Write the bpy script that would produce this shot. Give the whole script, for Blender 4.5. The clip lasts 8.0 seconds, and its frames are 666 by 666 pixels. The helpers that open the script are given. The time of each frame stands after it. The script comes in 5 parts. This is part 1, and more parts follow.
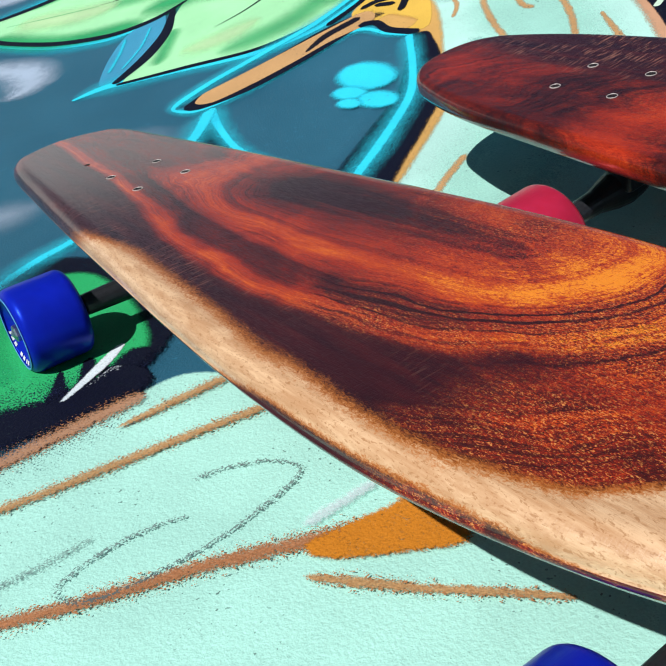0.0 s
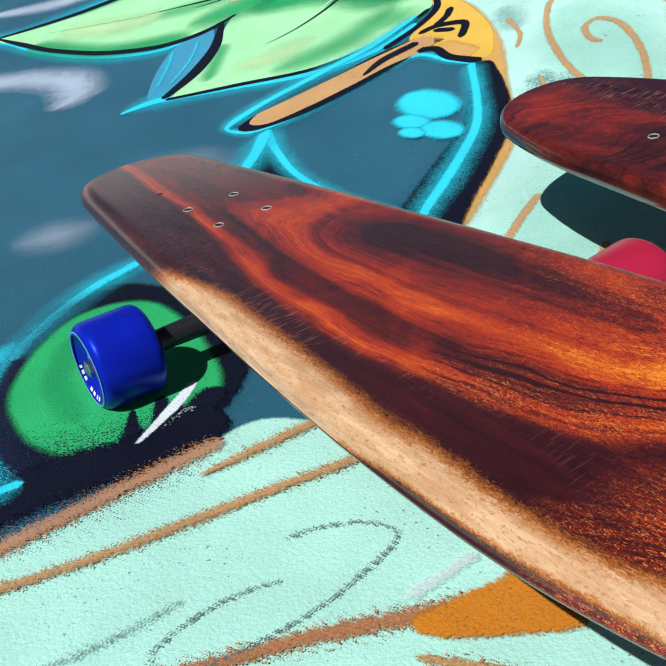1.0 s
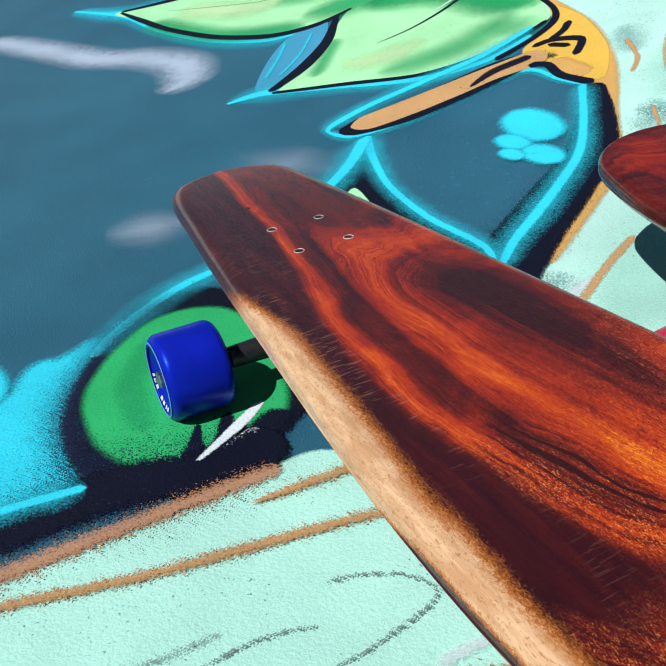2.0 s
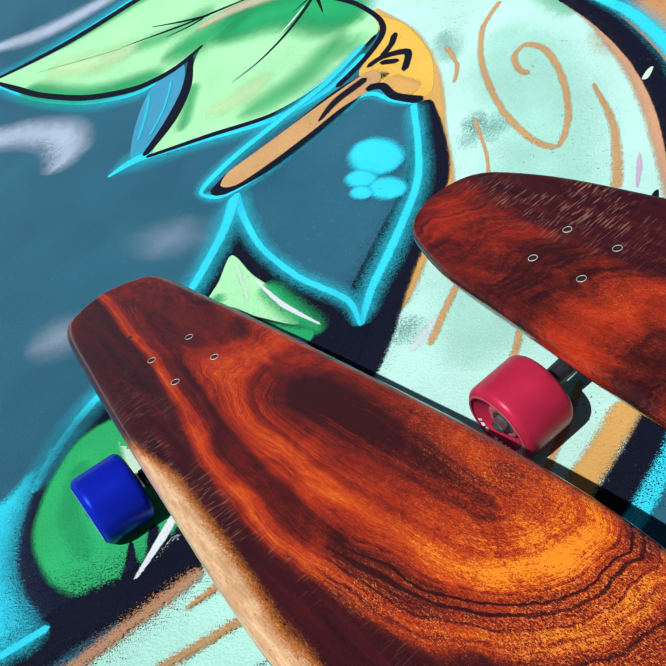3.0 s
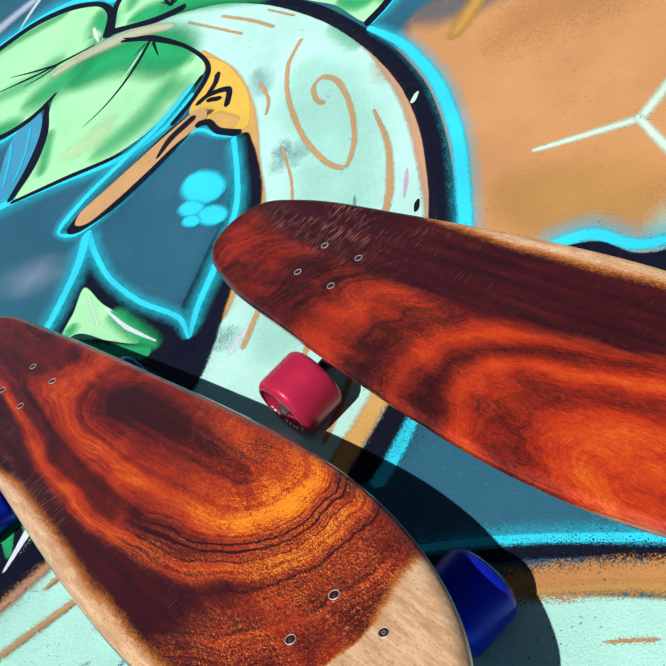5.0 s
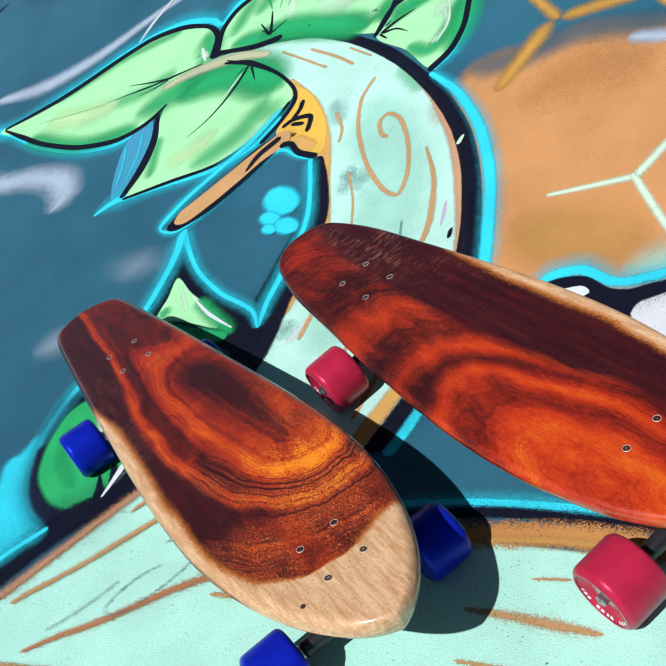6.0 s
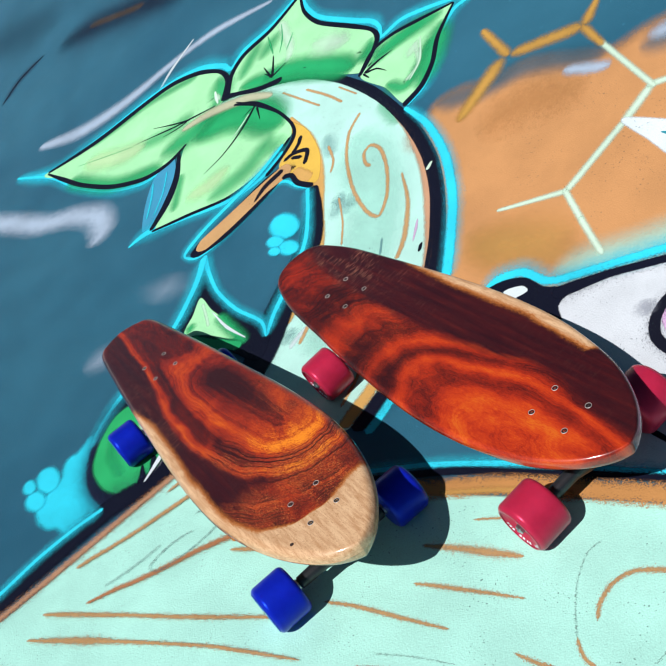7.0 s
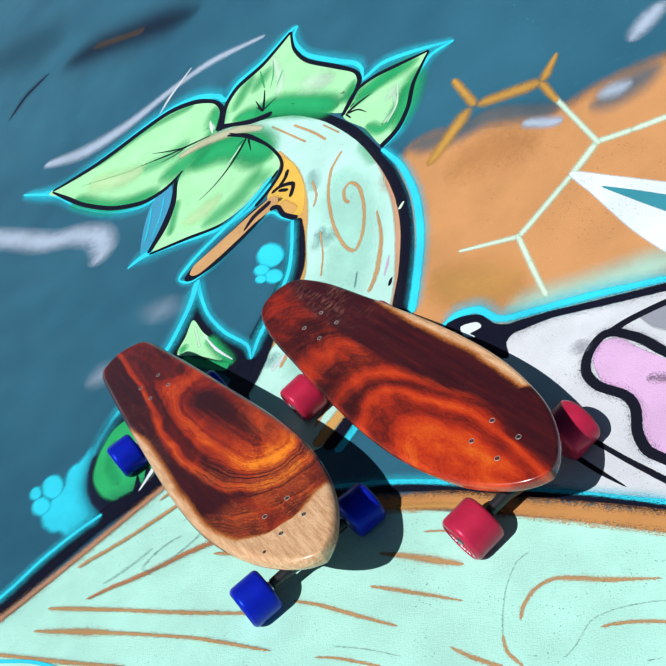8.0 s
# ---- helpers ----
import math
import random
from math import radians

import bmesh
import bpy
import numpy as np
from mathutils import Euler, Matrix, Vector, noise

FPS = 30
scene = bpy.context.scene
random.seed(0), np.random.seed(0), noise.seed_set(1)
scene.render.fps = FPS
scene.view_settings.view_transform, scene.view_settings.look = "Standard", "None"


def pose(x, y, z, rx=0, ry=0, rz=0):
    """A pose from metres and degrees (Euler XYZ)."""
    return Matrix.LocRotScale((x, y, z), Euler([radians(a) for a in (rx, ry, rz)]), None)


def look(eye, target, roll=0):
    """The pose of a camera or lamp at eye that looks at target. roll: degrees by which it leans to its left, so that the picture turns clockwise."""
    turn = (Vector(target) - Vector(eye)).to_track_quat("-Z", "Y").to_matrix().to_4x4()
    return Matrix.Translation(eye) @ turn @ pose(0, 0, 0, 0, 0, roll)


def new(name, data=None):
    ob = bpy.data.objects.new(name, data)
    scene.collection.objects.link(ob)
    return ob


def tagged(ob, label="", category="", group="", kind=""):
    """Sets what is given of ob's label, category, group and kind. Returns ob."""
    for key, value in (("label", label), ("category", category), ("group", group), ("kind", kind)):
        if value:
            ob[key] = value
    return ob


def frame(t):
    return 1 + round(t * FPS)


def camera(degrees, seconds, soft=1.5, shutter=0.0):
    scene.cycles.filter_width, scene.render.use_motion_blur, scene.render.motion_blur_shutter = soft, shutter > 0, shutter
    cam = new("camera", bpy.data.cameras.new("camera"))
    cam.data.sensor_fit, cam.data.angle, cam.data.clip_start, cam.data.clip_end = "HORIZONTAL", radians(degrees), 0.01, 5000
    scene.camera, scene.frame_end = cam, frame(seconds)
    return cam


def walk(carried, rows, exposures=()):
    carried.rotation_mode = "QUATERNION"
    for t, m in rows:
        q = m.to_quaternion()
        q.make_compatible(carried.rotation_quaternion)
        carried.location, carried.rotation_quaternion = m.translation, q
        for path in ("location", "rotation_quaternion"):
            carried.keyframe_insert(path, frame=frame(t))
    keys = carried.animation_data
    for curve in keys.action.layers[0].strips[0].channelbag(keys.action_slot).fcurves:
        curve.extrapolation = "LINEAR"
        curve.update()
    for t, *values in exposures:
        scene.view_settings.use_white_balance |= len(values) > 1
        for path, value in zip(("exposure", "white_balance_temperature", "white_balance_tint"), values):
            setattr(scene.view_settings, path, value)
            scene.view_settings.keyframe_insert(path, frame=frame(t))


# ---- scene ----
cam = camera(39.9, 8.0)
PATH = [
    (0, (0.0023, 0.1150, 0.3220), (-0.0839, 2.1321, -0.7785), -9.6),
    (0.5, (-0.0322, 0.1323, 0.3335), (-0.1690, 2.1459, -0.7682), -8.9),
    (1, (-0.0506, 0.1483, 0.3461), (-0.1472, 2.1723, -0.7417), -7.5),
    (1.2, (-0.0529, 0.1541, 0.3565), (-0.1449, 2.1758, -0.7371), -6.9),
    (2.3, (0.0046, 0.1771, 0.4163), (-0.4128, 2.1148, -0.7498), -6.1),
    (2.5, (0.0540, 0.1817, 0.4692), (-0.3312, 2.0723, -0.7832), -10.0),
    (3, (0.0920, 0.1460, 0.5462), (-0.2058, 2.0343, -0.7325), -19.0),
    (3.5, (0.0391, 0.1000, 0.5957), (-0.0069, 1.9596, -0.7555), -18.7),
    (4, (0.0391, 0.0736, 0.6107), (0.1828, 1.9377, -0.7291), -17.9),
    (4.5, (0.1299, 0.0448, 0.6038), (0.1518, 1.9435, -0.6946), -21.0),
    (4.7, (0.1840, 0.0310, 0.5968), (0.1000, 1.8986, -0.7429), -23.3),
    (5.8, (0.3140, -0.1564, 0.7245), (0.0057, 1.7135, -0.5773), -21.0),
    (6, (0.3300, -0.2047, 0.7498), (-0.0414, 1.6641, -0.5382), -22.5),
    (6.5, (0.4059, -0.3312, 0.8050), (-0.0920, 1.5295, -0.4519), -26.1),
    (7, (0.4600, -0.4220, 0.8671), (-0.0207, 1.4536, -0.3737), -27.8),
    (7.5, (0.5106, -0.4703, 0.9246), (0.1092, 1.4490, -0.2771), -27.9),
    (8, (0.5531, -0.5324, 0.9913), (0.0713, 1.3351, -0.2611), -27.1),
]
walk(cam, [(t, look(eye, target, roll)) for t, eye, target, roll in PATH])

from mathutils.geometry import delaunay_2d_cdt

# ---- world and light: high clear sun, blue sky ----
SUN_FALL = Vector((0.485, 0.60, -1.0))
sun = new("sun", bpy.data.lights.new("sun", "SUN"))
sun.data.energy, sun.data.angle, sun.data.color = 5.0, radians(0.53), (0.985, 0.97, 0.98)
sun.matrix_world = Matrix.Translation((0, 0, 5)) @ SUN_FALL.to_track_quat("-Z", "Y").to_matrix().to_4x4()
world = bpy.data.worlds.new("sky")
scene.world = world
world.use_nodes = True
sky = world.node_tree.nodes.new("ShaderNodeTexSky")
sky.sky_type, sky.sun_disc, sky.ozone_density = "NISHITA", False, 3.0
sky.sun_elevation = math.atan2(1.0, math.hypot(SUN_FALL.x, SUN_FALL.y))
sky.sun_rotation = math.atan2(-SUN_FALL.x, -SUN_FALL.y)
tint = world.node_tree.nodes.new("ShaderNodeMix")
tint.data_type, tint.blend_type = "RGBA", "MULTIPLY"
tint.inputs[0].default_value, tint.inputs[7].default_value = 1.0, (0.50, 0.96, 1.0, 1.0)
world.node_tree.links.new(sky.outputs[0], tint.inputs[6])
world.node_tree.links.new(tint.outputs[2], world.node_tree.nodes["Background"].inputs[0])
world.node_tree.nodes["Background"].inputs[1].default_value = 0.034


# ---- materials ----
def rgb(r, g, b, k=1.0):
    """Linear colour from 0..255 values."""
    def f(c):
        c /= 255
        return k * (c / 12.92 if c <= 0.04045 else ((c + 0.055) / 1.055) ** 2.4)
    return (f(r), f(g), f(b), 1.0)


class Nodes:
    """Short hand for building a node tree."""

    def __init__(self, name):
        self.mat = bpy.data.materials.new(name)
        self.mat.use_nodes = True
        self.tree = self.mat.node_tree
        self.bsdf = self.tree.nodes["Principled BSDF"]

    def put(self, socket, value):
        if isinstance(value, bpy.types.NodeSocket):
            self.tree.links.new(value, socket)
        elif value is not None:
            socket.default_value = value

    def math(self, op, a, b=None, c=None, clamp=False):
        n = self.tree.nodes.new("ShaderNodeMath")
        n.operation, n.use_clamp = op, clamp
        for s, v in zip(n.inputs, (a, b, c)):
            self.put(s, v)
        return n.outputs[0]

    def attribute(self, name, out="Fac"):
        n = self.tree.nodes.new("ShaderNodeAttribute")
        n.attribute_name = name
        return n.outputs[out]

    def place(self):
        return self.tree.nodes.new("ShaderNodeNewGeometry").outputs["Position"]

    def local(self):
        return self.tree.nodes.new("ShaderNodeTexCoord").outputs["Object"]

    def scaled(self, vector, s):
        n = self.tree.nodes.new("ShaderNodeVectorMath")
        n.operation = "MULTIPLY"
        self.put(n.inputs[0], vector)
        n.inputs[1].default_value = s
        return n.outputs[0]

    def split(self, vector):
        n = self.tree.nodes.new("ShaderNodeSeparateXYZ")
        self.put(n.inputs[0], vector)
        return n.outputs

    def noise(self, vector, scale, detail=2.0, rough=0.5, distort=0.0):
        n = self.tree.nodes.new("ShaderNodeTexNoise")
        self.put(n.inputs["Vector"], vector)
        for k, v in (("Scale", scale), ("Detail", detail), ("Roughness", rough), ("Distortion", distort)):
            n.inputs[k].default_value = v
        return n.outputs["Fac"]

    def ramp(self, fac, stops, mode="LINEAR"):
        n = self.tree.nodes.new("ShaderNodeValToRGB")
        self.put(n.inputs[0], fac)
        e = n.color_ramp.elements
        n.color_ramp.interpolation = mode
        while len(e) < len(stops):
            e.new(0.5)
        for el, (p, c) in zip(e, stops):
            el.position, el.color = p, c if len(c) == 4 else (*c, 1.0)
        return n.outputs[0]

    def range(self, v, a, b, lo=0.0, hi=1.0, smooth=True):
        n = self.tree.nodes.new("ShaderNodeMapRange")
        n.interpolation_type = "SMOOTHSTEP" if smooth else "LINEAR"
        for i, x in enumerate((v, a, b, lo, hi)):
            self.put(n.inputs[i], x)
        return n.outputs[0]

    def mix(self, fac, a, b, mode="MIX"):
        n = self.tree.nodes.new("ShaderNodeMix")
        n.data_type, n.blend_type = "RGBA", mode
        self.put(n.inputs[0], fac)
        self.put(n.inputs[6], a)
        self.put(n.inputs[7], b)
        return n.outputs[2]

    def bump(self, height, strength, distance):
        n = self.tree.nodes.new("ShaderNodeBump")
        n.inputs["Strength"].default_value, n.inputs["Distance"].default_value = strength, distance
        self.put(n.inputs["Height"], height)
        self.put(self.bsdf.inputs["Normal"], n.outputs[0])

    def set(self, **kw):
        for k, v in kw.items():
            self.put(self.bsdf.inputs[k.replace("_", " ")], v)
        return self.mat


def concrete_relief(n, p):
    """Fine stipple and soft waves of painted concrete."""
    fine = n.noise(p, 420.0, 3.0, 0.6)
    broad = n.noise(p, 28.0, 3.0, 0.5)
    n.bump(n.math("ADD", fine, n.math("MULTIPLY", broad, 0.15)), 0.55, 0.0015)


def paint_tone(n, p, colour, spread=0.16):
    """A paint colour with brushed-on unevenness at two scales."""
    cloud = n.range(n.noise(p, 9.0, 4.0, 0.55), 0.3, 0.7, 1.0 - min(spread, 0.1), 1.0 + min(spread, 0.1) * 0.6)
    grain = n.range(n.noise(p, 650.0, 2.0, 0.7), 0.25, 0.75, 1.0 - spread * 0.8, 1.0 + spread * 0.5)
    v = n.tree.nodes.new("ShaderNodeCombineColor")
    both = n.math("MULTIPLY", cloud, grain)
    for s in v.inputs:
        n.put(s, both)
    return n.mix(1.0, colour, v.outputs[0], "MULTIPLY")


def spray_paint(name, colour, spread=0.09):
    """Paint whose cover thins out towards its border, in fine drops."""
    n = Nodes(name)
    p = n.place()
    cover, spray = n.attribute("cover"), n.split(n.attribute("spray", "Vector"))
    drops = n.math("SUBTRACT", n.noise(p, 520.0, 2.0, 0.8), 0.5)
    cloud = n.math("SUBTRACT", n.noise(p, 60.0, 3.0, 0.6), 0.5)
    jitter = n.math("ADD", n.math("MULTIPLY", drops, 1.9), n.math("MULTIPLY", cloud, 0.5))
    worn = n.math("MULTIPLY", n.math("MULTIPLY", jitter, spray[2]), n.math("MULTIPLY", n.math("ADD", spray[0], 0.15), 1.3))
    dense = n.range(n.math("ADD", cover, n.math("MULTIPLY", worn, n.range(cover, 0.0, 0.12))), 0.0, spray[0])
    specks = n.math("MULTIPLY", n.range(n.noise(p, 330.0, 1.0, 0.5), 0.69, 0.73), n.range(n.noise(p, 12.0, 2.0, 0.6), 0.48, 0.62))
    toned = n.mix(n.math("MULTIPLY", specks, 0.75), paint_tone(n, p, colour, spread), (0.03, 0.05, 0.05, 1))
    n.set(Base_Color=toned, Roughness=0.7, Alpha=n.math("MULTIPLY", dense, spray[1]))
    n.bsdf.inputs["Specular IOR Level"].default_value = 0.14
    concrete_relief(n, p)
    return n.mat


def spray_dots(name, colour):
    """Loose drops of overspray, denser towards the line."""
    n = Nodes(name)
    p = n.place()
    drops = n.noise(p, 780.0, 1.0, 0.6)
    n.set(Base_Color=colour, Roughness=0.55, Alpha=n.math("MULTIPLY", n.range(n.math("ADD", drops, n.math("MULTIPLY", n.attribute("cover"), 0.26)), 0.70, 0.745), n.split(n.attribute("spray", "Vector"))[1]))
    return n.mat


K = 0.80
NAVY_DOTS = spray_dots("navy_overspray", rgb(20, 28, 62, K))
PENCIL_DOTS = spray_dots("pencil_overspray", rgb(105, 118, 116, K))
TAN_DOTS = spray_dots("tan_overspray", rgb(188, 128, 80, K))
TEAL = spray_paint("teal_paint", rgb(50, 108, 130, K))
SEA = spray_paint("sea_paint", rgb(60, 150, 165, K))
LEAFLIME = spray_paint("lime_leaf_paint", rgb(216, 250, 192, K))
SKYTEAL = spray_paint("sky_teal_paint", rgb(72, 160, 195, K))
MINT = spray_paint("mint_paint", rgb(188, 246, 228, K))
MINTPALE = spray_paint("pale_mint_paint", rgb(194, 241, 227, K))
PALE = spray_paint("cream_paint", rgb(215, 240, 215, K))
WHITE = spray_paint("white_paint", rgb(232, 243, 246, K))
GREYWHITE = spray_paint("grey_white_paint", rgb(222, 226, 230, K))
GREY = spray_paint("grey_paint", rgb(165, 168, 180, K))
LILAC = spray_paint("lilac_paint", rgb(190, 208, 228, K))
CYAN = spray_paint("cyan_paint", rgb(54, 223, 247, K))
NAVY = spray_paint("navy_paint", rgb(11, 15, 36, K))
INK = spray_paint("ink_paint", rgb(16, 18, 34, K))
ORANGE = spray_paint("orange_paint", rgb(212, 152, 98, K))
AMBER = spray_paint("amber_paint", rgb(226, 172, 96, K))
MUSTARD = spray_paint("mustard_paint", rgb(205, 155, 75, K))
TAN = spray_paint("tan_paint", rgb(205, 145, 85, K))
SAND = spray_paint("sand_paint", rgb(222, 172, 98, K))
SANDPALE = spray_paint("pale_sand_paint", rgb(205, 205, 170, K))
YOLK = spray_paint("yolk_paint", rgb(238, 192, 84, K))
PINKTAN = spray_paint("pink_tan_paint", rgb(210, 160, 125, K))
TANLINE = spray_paint("tan_line_paint", rgb(214, 166, 112, K), 0.36)
BROWNLINE = spray_paint("brown_line_paint", rgb(202, 136, 92, K), 0.36)
BROWN = spray_paint("brown_paint", rgb(120, 95, 60, K))
OCHRE = spray_paint("ochre_paint", rgb(218, 135, 38, K))
PENCIL = spray_paint("pencil_paint", rgb(90, 100, 100, K))
GREYGREEN = spray_paint("grey_green_paint", rgb(110, 160, 160, K))
PINK = spray_paint("pink_paint", rgb(228, 185, 225, K))
LEAF = spray_paint("leaf_green_paint", rgb(44, 182, 112, K))
LEAFLIGHT = spray_paint("light_leaf_paint", rgb(178, 245, 184, K))
LEAFPALE = spray_paint("pale_leaf_paint", rgb(215, 250, 220, K))
EYEGREEN = spray_paint("deep_green_paint", rgb(48, 185, 110, K))


def teal_ground():
    n = Nodes("teal_concrete")
    p = n.place()
    hue = n.mix(n.range(n.noise(p, 2.2, 3.0, 0.5), 0.3, 0.7), rgb(43, 96, 119, K), rgb(53, 109, 131, K))
    pits = n.range(n.noise(p, 150.0, 1.0, 0.4), 0.70, 0.76, 1.0, 1.35)
    v = n.tree.nodes.new("ShaderNodeCombineColor")
    for s in v.inputs:
        n.put(s, pits)
    n.set(Base_Color=n.mix(1.0, paint_tone(n, p, hue, 0.06), v.outputs[0], "MULTIPLY"), Roughness=0.5)
    n.bsdf.inputs["Specular IOR Level"].default_value = 0.14
    concrete_relief(n, p)
    return n.mat


def wood(name, envelope, stops, reach, sway, sparkle, blotch, punch, fine):
    """Oiled hardwood: ring gives the figure, lift its local glow, dark and sap are distances into the dark heart and the pale sapwood."""
    n = Nodes(name)
    p = n.local()
    swirl = n.math("SUBTRACT", n.noise(n.scaled(p, (7.0, 16.0, 16.0)), 1.0, 3.0, 0.5, 0.5), 0.5)
    streak = n.math("SUBTRACT", n.noise(n.scaled(p, (14.0, 150.0, 150.0)), 1.0, 4.0, 0.65, 0.4), 0.5)
    ring = n.math("ADD", n.attribute("ring"), n.math("ADD", n.math("MULTIPLY", swirl, sway), n.math("MULTIPLY", streak, 0.005)))
    height = n.split(n.ramp(n.math("DIVIDE", ring, reach), [(q, (h, h, h)) for q, h in envelope], "EASE"))[0]
    drift = n.noise(n.scaled(p, (13.0, 30.0, 30.0)), 1.0, 4.0, 0.6, 1.0)
    patchy = n.range(n.noise(n.scaled(p, (9.0, 22.0, 22.0)), 1.0, 3.0, 0.6, 0.6), 0.35, 0.65, 0.35, 1.5)
    for scale, amount in ((62.0, 0.50), (240.0, 0.55), (900.0, 0.45)):
        lines = n.noise(n.math("MULTIPLY", ring, scale), 1.0, 2.0, 0.6)
        height = n.math("ADD", height, n.math("MULTIPLY", n.math("MULTIPLY", n.math("SUBTRACT", lines, 0.5), amount * fine), patchy))
    veins = n.range(n.noise(n.math("MULTIPLY", n.math("ADD", ring, 0.37), 330.0), 1.0, 1.0, 0.5), 0.66, 0.76)
    height = n.math("SUBTRACT", height, n.math("MULTIPLY", n.math("MULTIPLY", veins, patchy), 0.24 * fine))
    lift = n.attribute("lift")
    height = n.math("ADD", height, n.math("ADD", n.math("MULTIPLY", n.math("SUBTRACT", drift, 0.5), blotch), lift))
    pores = n.noise(n.scaled(p, (150.0, 1400.0, 1400.0)), 1.0, 2.0, 0.6, 0.3)
    flame = n.noise(n.scaled(p, (300.0, 560.0, 560.0)), 1.0, 3.0, 0.75, 1.5)
    glint = n.math("ADD", 0.38, n.math("MULTIPLY", n.math("MAXIMUM", lift, 0.0), sparkle))
    height = n.math("ADD", height, n.math("ADD", n.math("MULTIPLY", n.math("SUBTRACT", flame, 0.5), glint), n.math("MULTIPLY", n.math("SUBTRACT", pores, 0.5), 0.30)))
    height = n.math("ADD", n.math("MULTIPLY", n.math("SUBTRACT", height, 0.42), punch), 0.41)
    grit = n.attribute("grit")
    for at, wide in ((0.0615, 0.0016), (0.0685, 0.0011), (0.0745, 0.0017), (0.0835, 0.0012), (0.0925, 0.0018), (0.1060, 0.0012)):
        line = n.range(n.math("ABSOLUTE", n.math("SUBTRACT", ring, at)), wide, wide * 0.3)
        height = n.math("SUBTRACT", height, n.math("MULTIPLY", n.math("MULTIPLY", line, n.range(grit, 0.1, 0.7)), n.range(drift, 0.3, 0.6, 0.15, 0.55)))
    heart = n.ramp(height, stops)
    figure_grain = n.noise(n.scaled(p, (380.0, 950.0, 950.0)), 1.0, 2.0, 0.7, 1.2)
    crumbs = n.noise(n.scaled(p, (1100.0, 1100.0, 1100.0)), 1.0, 1.0, 0.6)
    rough_grain = n.math("ADD", n.math("MULTIPLY", figure_grain, 0.7), n.math("MULTIPLY", crumbs, 0.3))
    strength = n.math("MULTIPLY", grit, n.range(patchy, 0.4, 1.2, 0.45, 1.0))
    heart = n.mix(n.math("MULTIPLY", n.range(rough_grain, 0.52, 0.40), n.math("MULTIPLY", strength, 0.85)), heart, (0.052, 0.0085, 0.004, 1))
    heart = n.mix(n.math("MULTIPLY", n.range(rough_grain, 0.53, 0.64), n.math("MULTIPLY", n.math("MULTIPLY", strength, n.range(height, 0.02, 0.42)), 0.80)), heart, (0.78, 0.31, 0.075, 1))
    dusk = n.ramp(n.math("ADD", n.noise(n.scaled(p, (9.0, 110.0, 110.0)), 1.0, 4.0, 0.65), n.math("MULTIPLY", n.math("SUBTRACT", flame, 0.5), 0.3)), [(0.35, (0.027, 0.0022, 0.0032)), (0.55, (0.046, 0.0036, 0.0040)), (0.75, (0.085, 0.0075, 0.0045))])
    heart = n.mix(n.range(n.math("ADD", n.attribute("dark"), n.math("ADD", n.math("MULTIPLY", swirl, 0.035), n.math("MULTIPLY", streak, 0.012))), -0.008, 0.008), heart, dusk)
    hatch = n.math("MULTIPLY", n.range(n.noise(n.scaled(p, (560.0, 60.0, 60.0)), 1.0, 2.0, 0.6, 0.3), 0.55, 0.66), n.math("MULTIPLY", n.range(n.noise(n.scaled(p, (13.0, 30.0, 30.0)), 1.0, 2.0, 0.6), 0.40, 0.56), n.attribute("scrape")))
    gloom = n.range(n.attribute("dark"), -0.020, 0.006)
    heart = n.mix(n.math("MULTIPLY", n.math("MULTIPLY", hatch, gloom), 0.7), heart, (0.40, 0.16, 0.10, 1))
    pale = n.mix(n.range(n.noise(n.scaled(p, (30.0, 200.0, 200.0)), 1.0, 4.0, 0.65, 0.5), 0.3, 0.7), (0.50, 0.265, 0.125, 1), (0.72, 0.46, 0.26, 1))
    fleck = n.range(n.noise(n.scaled(p, (330.0, 800.0, 800.0)), 1.0, 2.0, 0.7, 0.6), 0.54, 0.68, 0.0, 0.65)
    pale = n.mix(fleck, pale, (0.34, 0.15, 0.05, 1))
    edge = n.math("ADD", n.attribute("sap"), n.math("ADD", n.math("MULTIPLY", swirl, 0.012), n.math("MULTIPLY", n.math("SUBTRACT", flame, 0.5), 0.016)))
    rim = n.mix(n.range(edge, -0.007, 0.001), heart, (0.44, 0.13, 0.018, 1))
    n.set(Base_Color=n.mix(n.range(edge, -0.002, 0.004), rim, pale), Roughness=n.range(pores, 0.3, 0.7, 0.34, 0.5))
    n.bsdf.inputs["Specular IOR Level"].default_value = 0.22
    n.set(Coat_Weight=1.0, Coat_Roughness=0.13, Coat_IOR=1.54)
    scratch = n.noise(n.scaled(p, (1300.0, 120.0, 120.0)), 1.0, 2.0, 0.6, 0.5)
    n.bump(n.math("ADD", n.math("ADD", pores, flame), n.math("MULTIPLY", scratch, 0.8)), 0.3, 0.0006)
    return n.mat


def plain(name, colour, rough, metal=0.0, grain=300.0, spread=0.15, bump=0.15):
    n = Nodes(name)
    p = n.local()
    a = n.range(n.noise(p, grain, 3.0, 0.6), 0.3, 0.7, 1 - spread, 1 + spread)
    b = n.range(n.noise(p, grain * 0.12, 2.0, 0.5), 0.3, 0.7, 1 - spread, 1 + spread)
    v = n.tree.nodes.new("ShaderNodeCombineColor")
    for s in v.inputs:
        n.put(s, n.math("MULTIPLY", a, b))
    n.set(Base_Color=n.mix(1.0, colour, v.outputs[0], "MULTIPLY"), Roughness=rough, Metallic=metal)
    n.bump(n.noise(p, grain * 2, 2.0, 0.5), bump, 0.0003)
    return n.mat


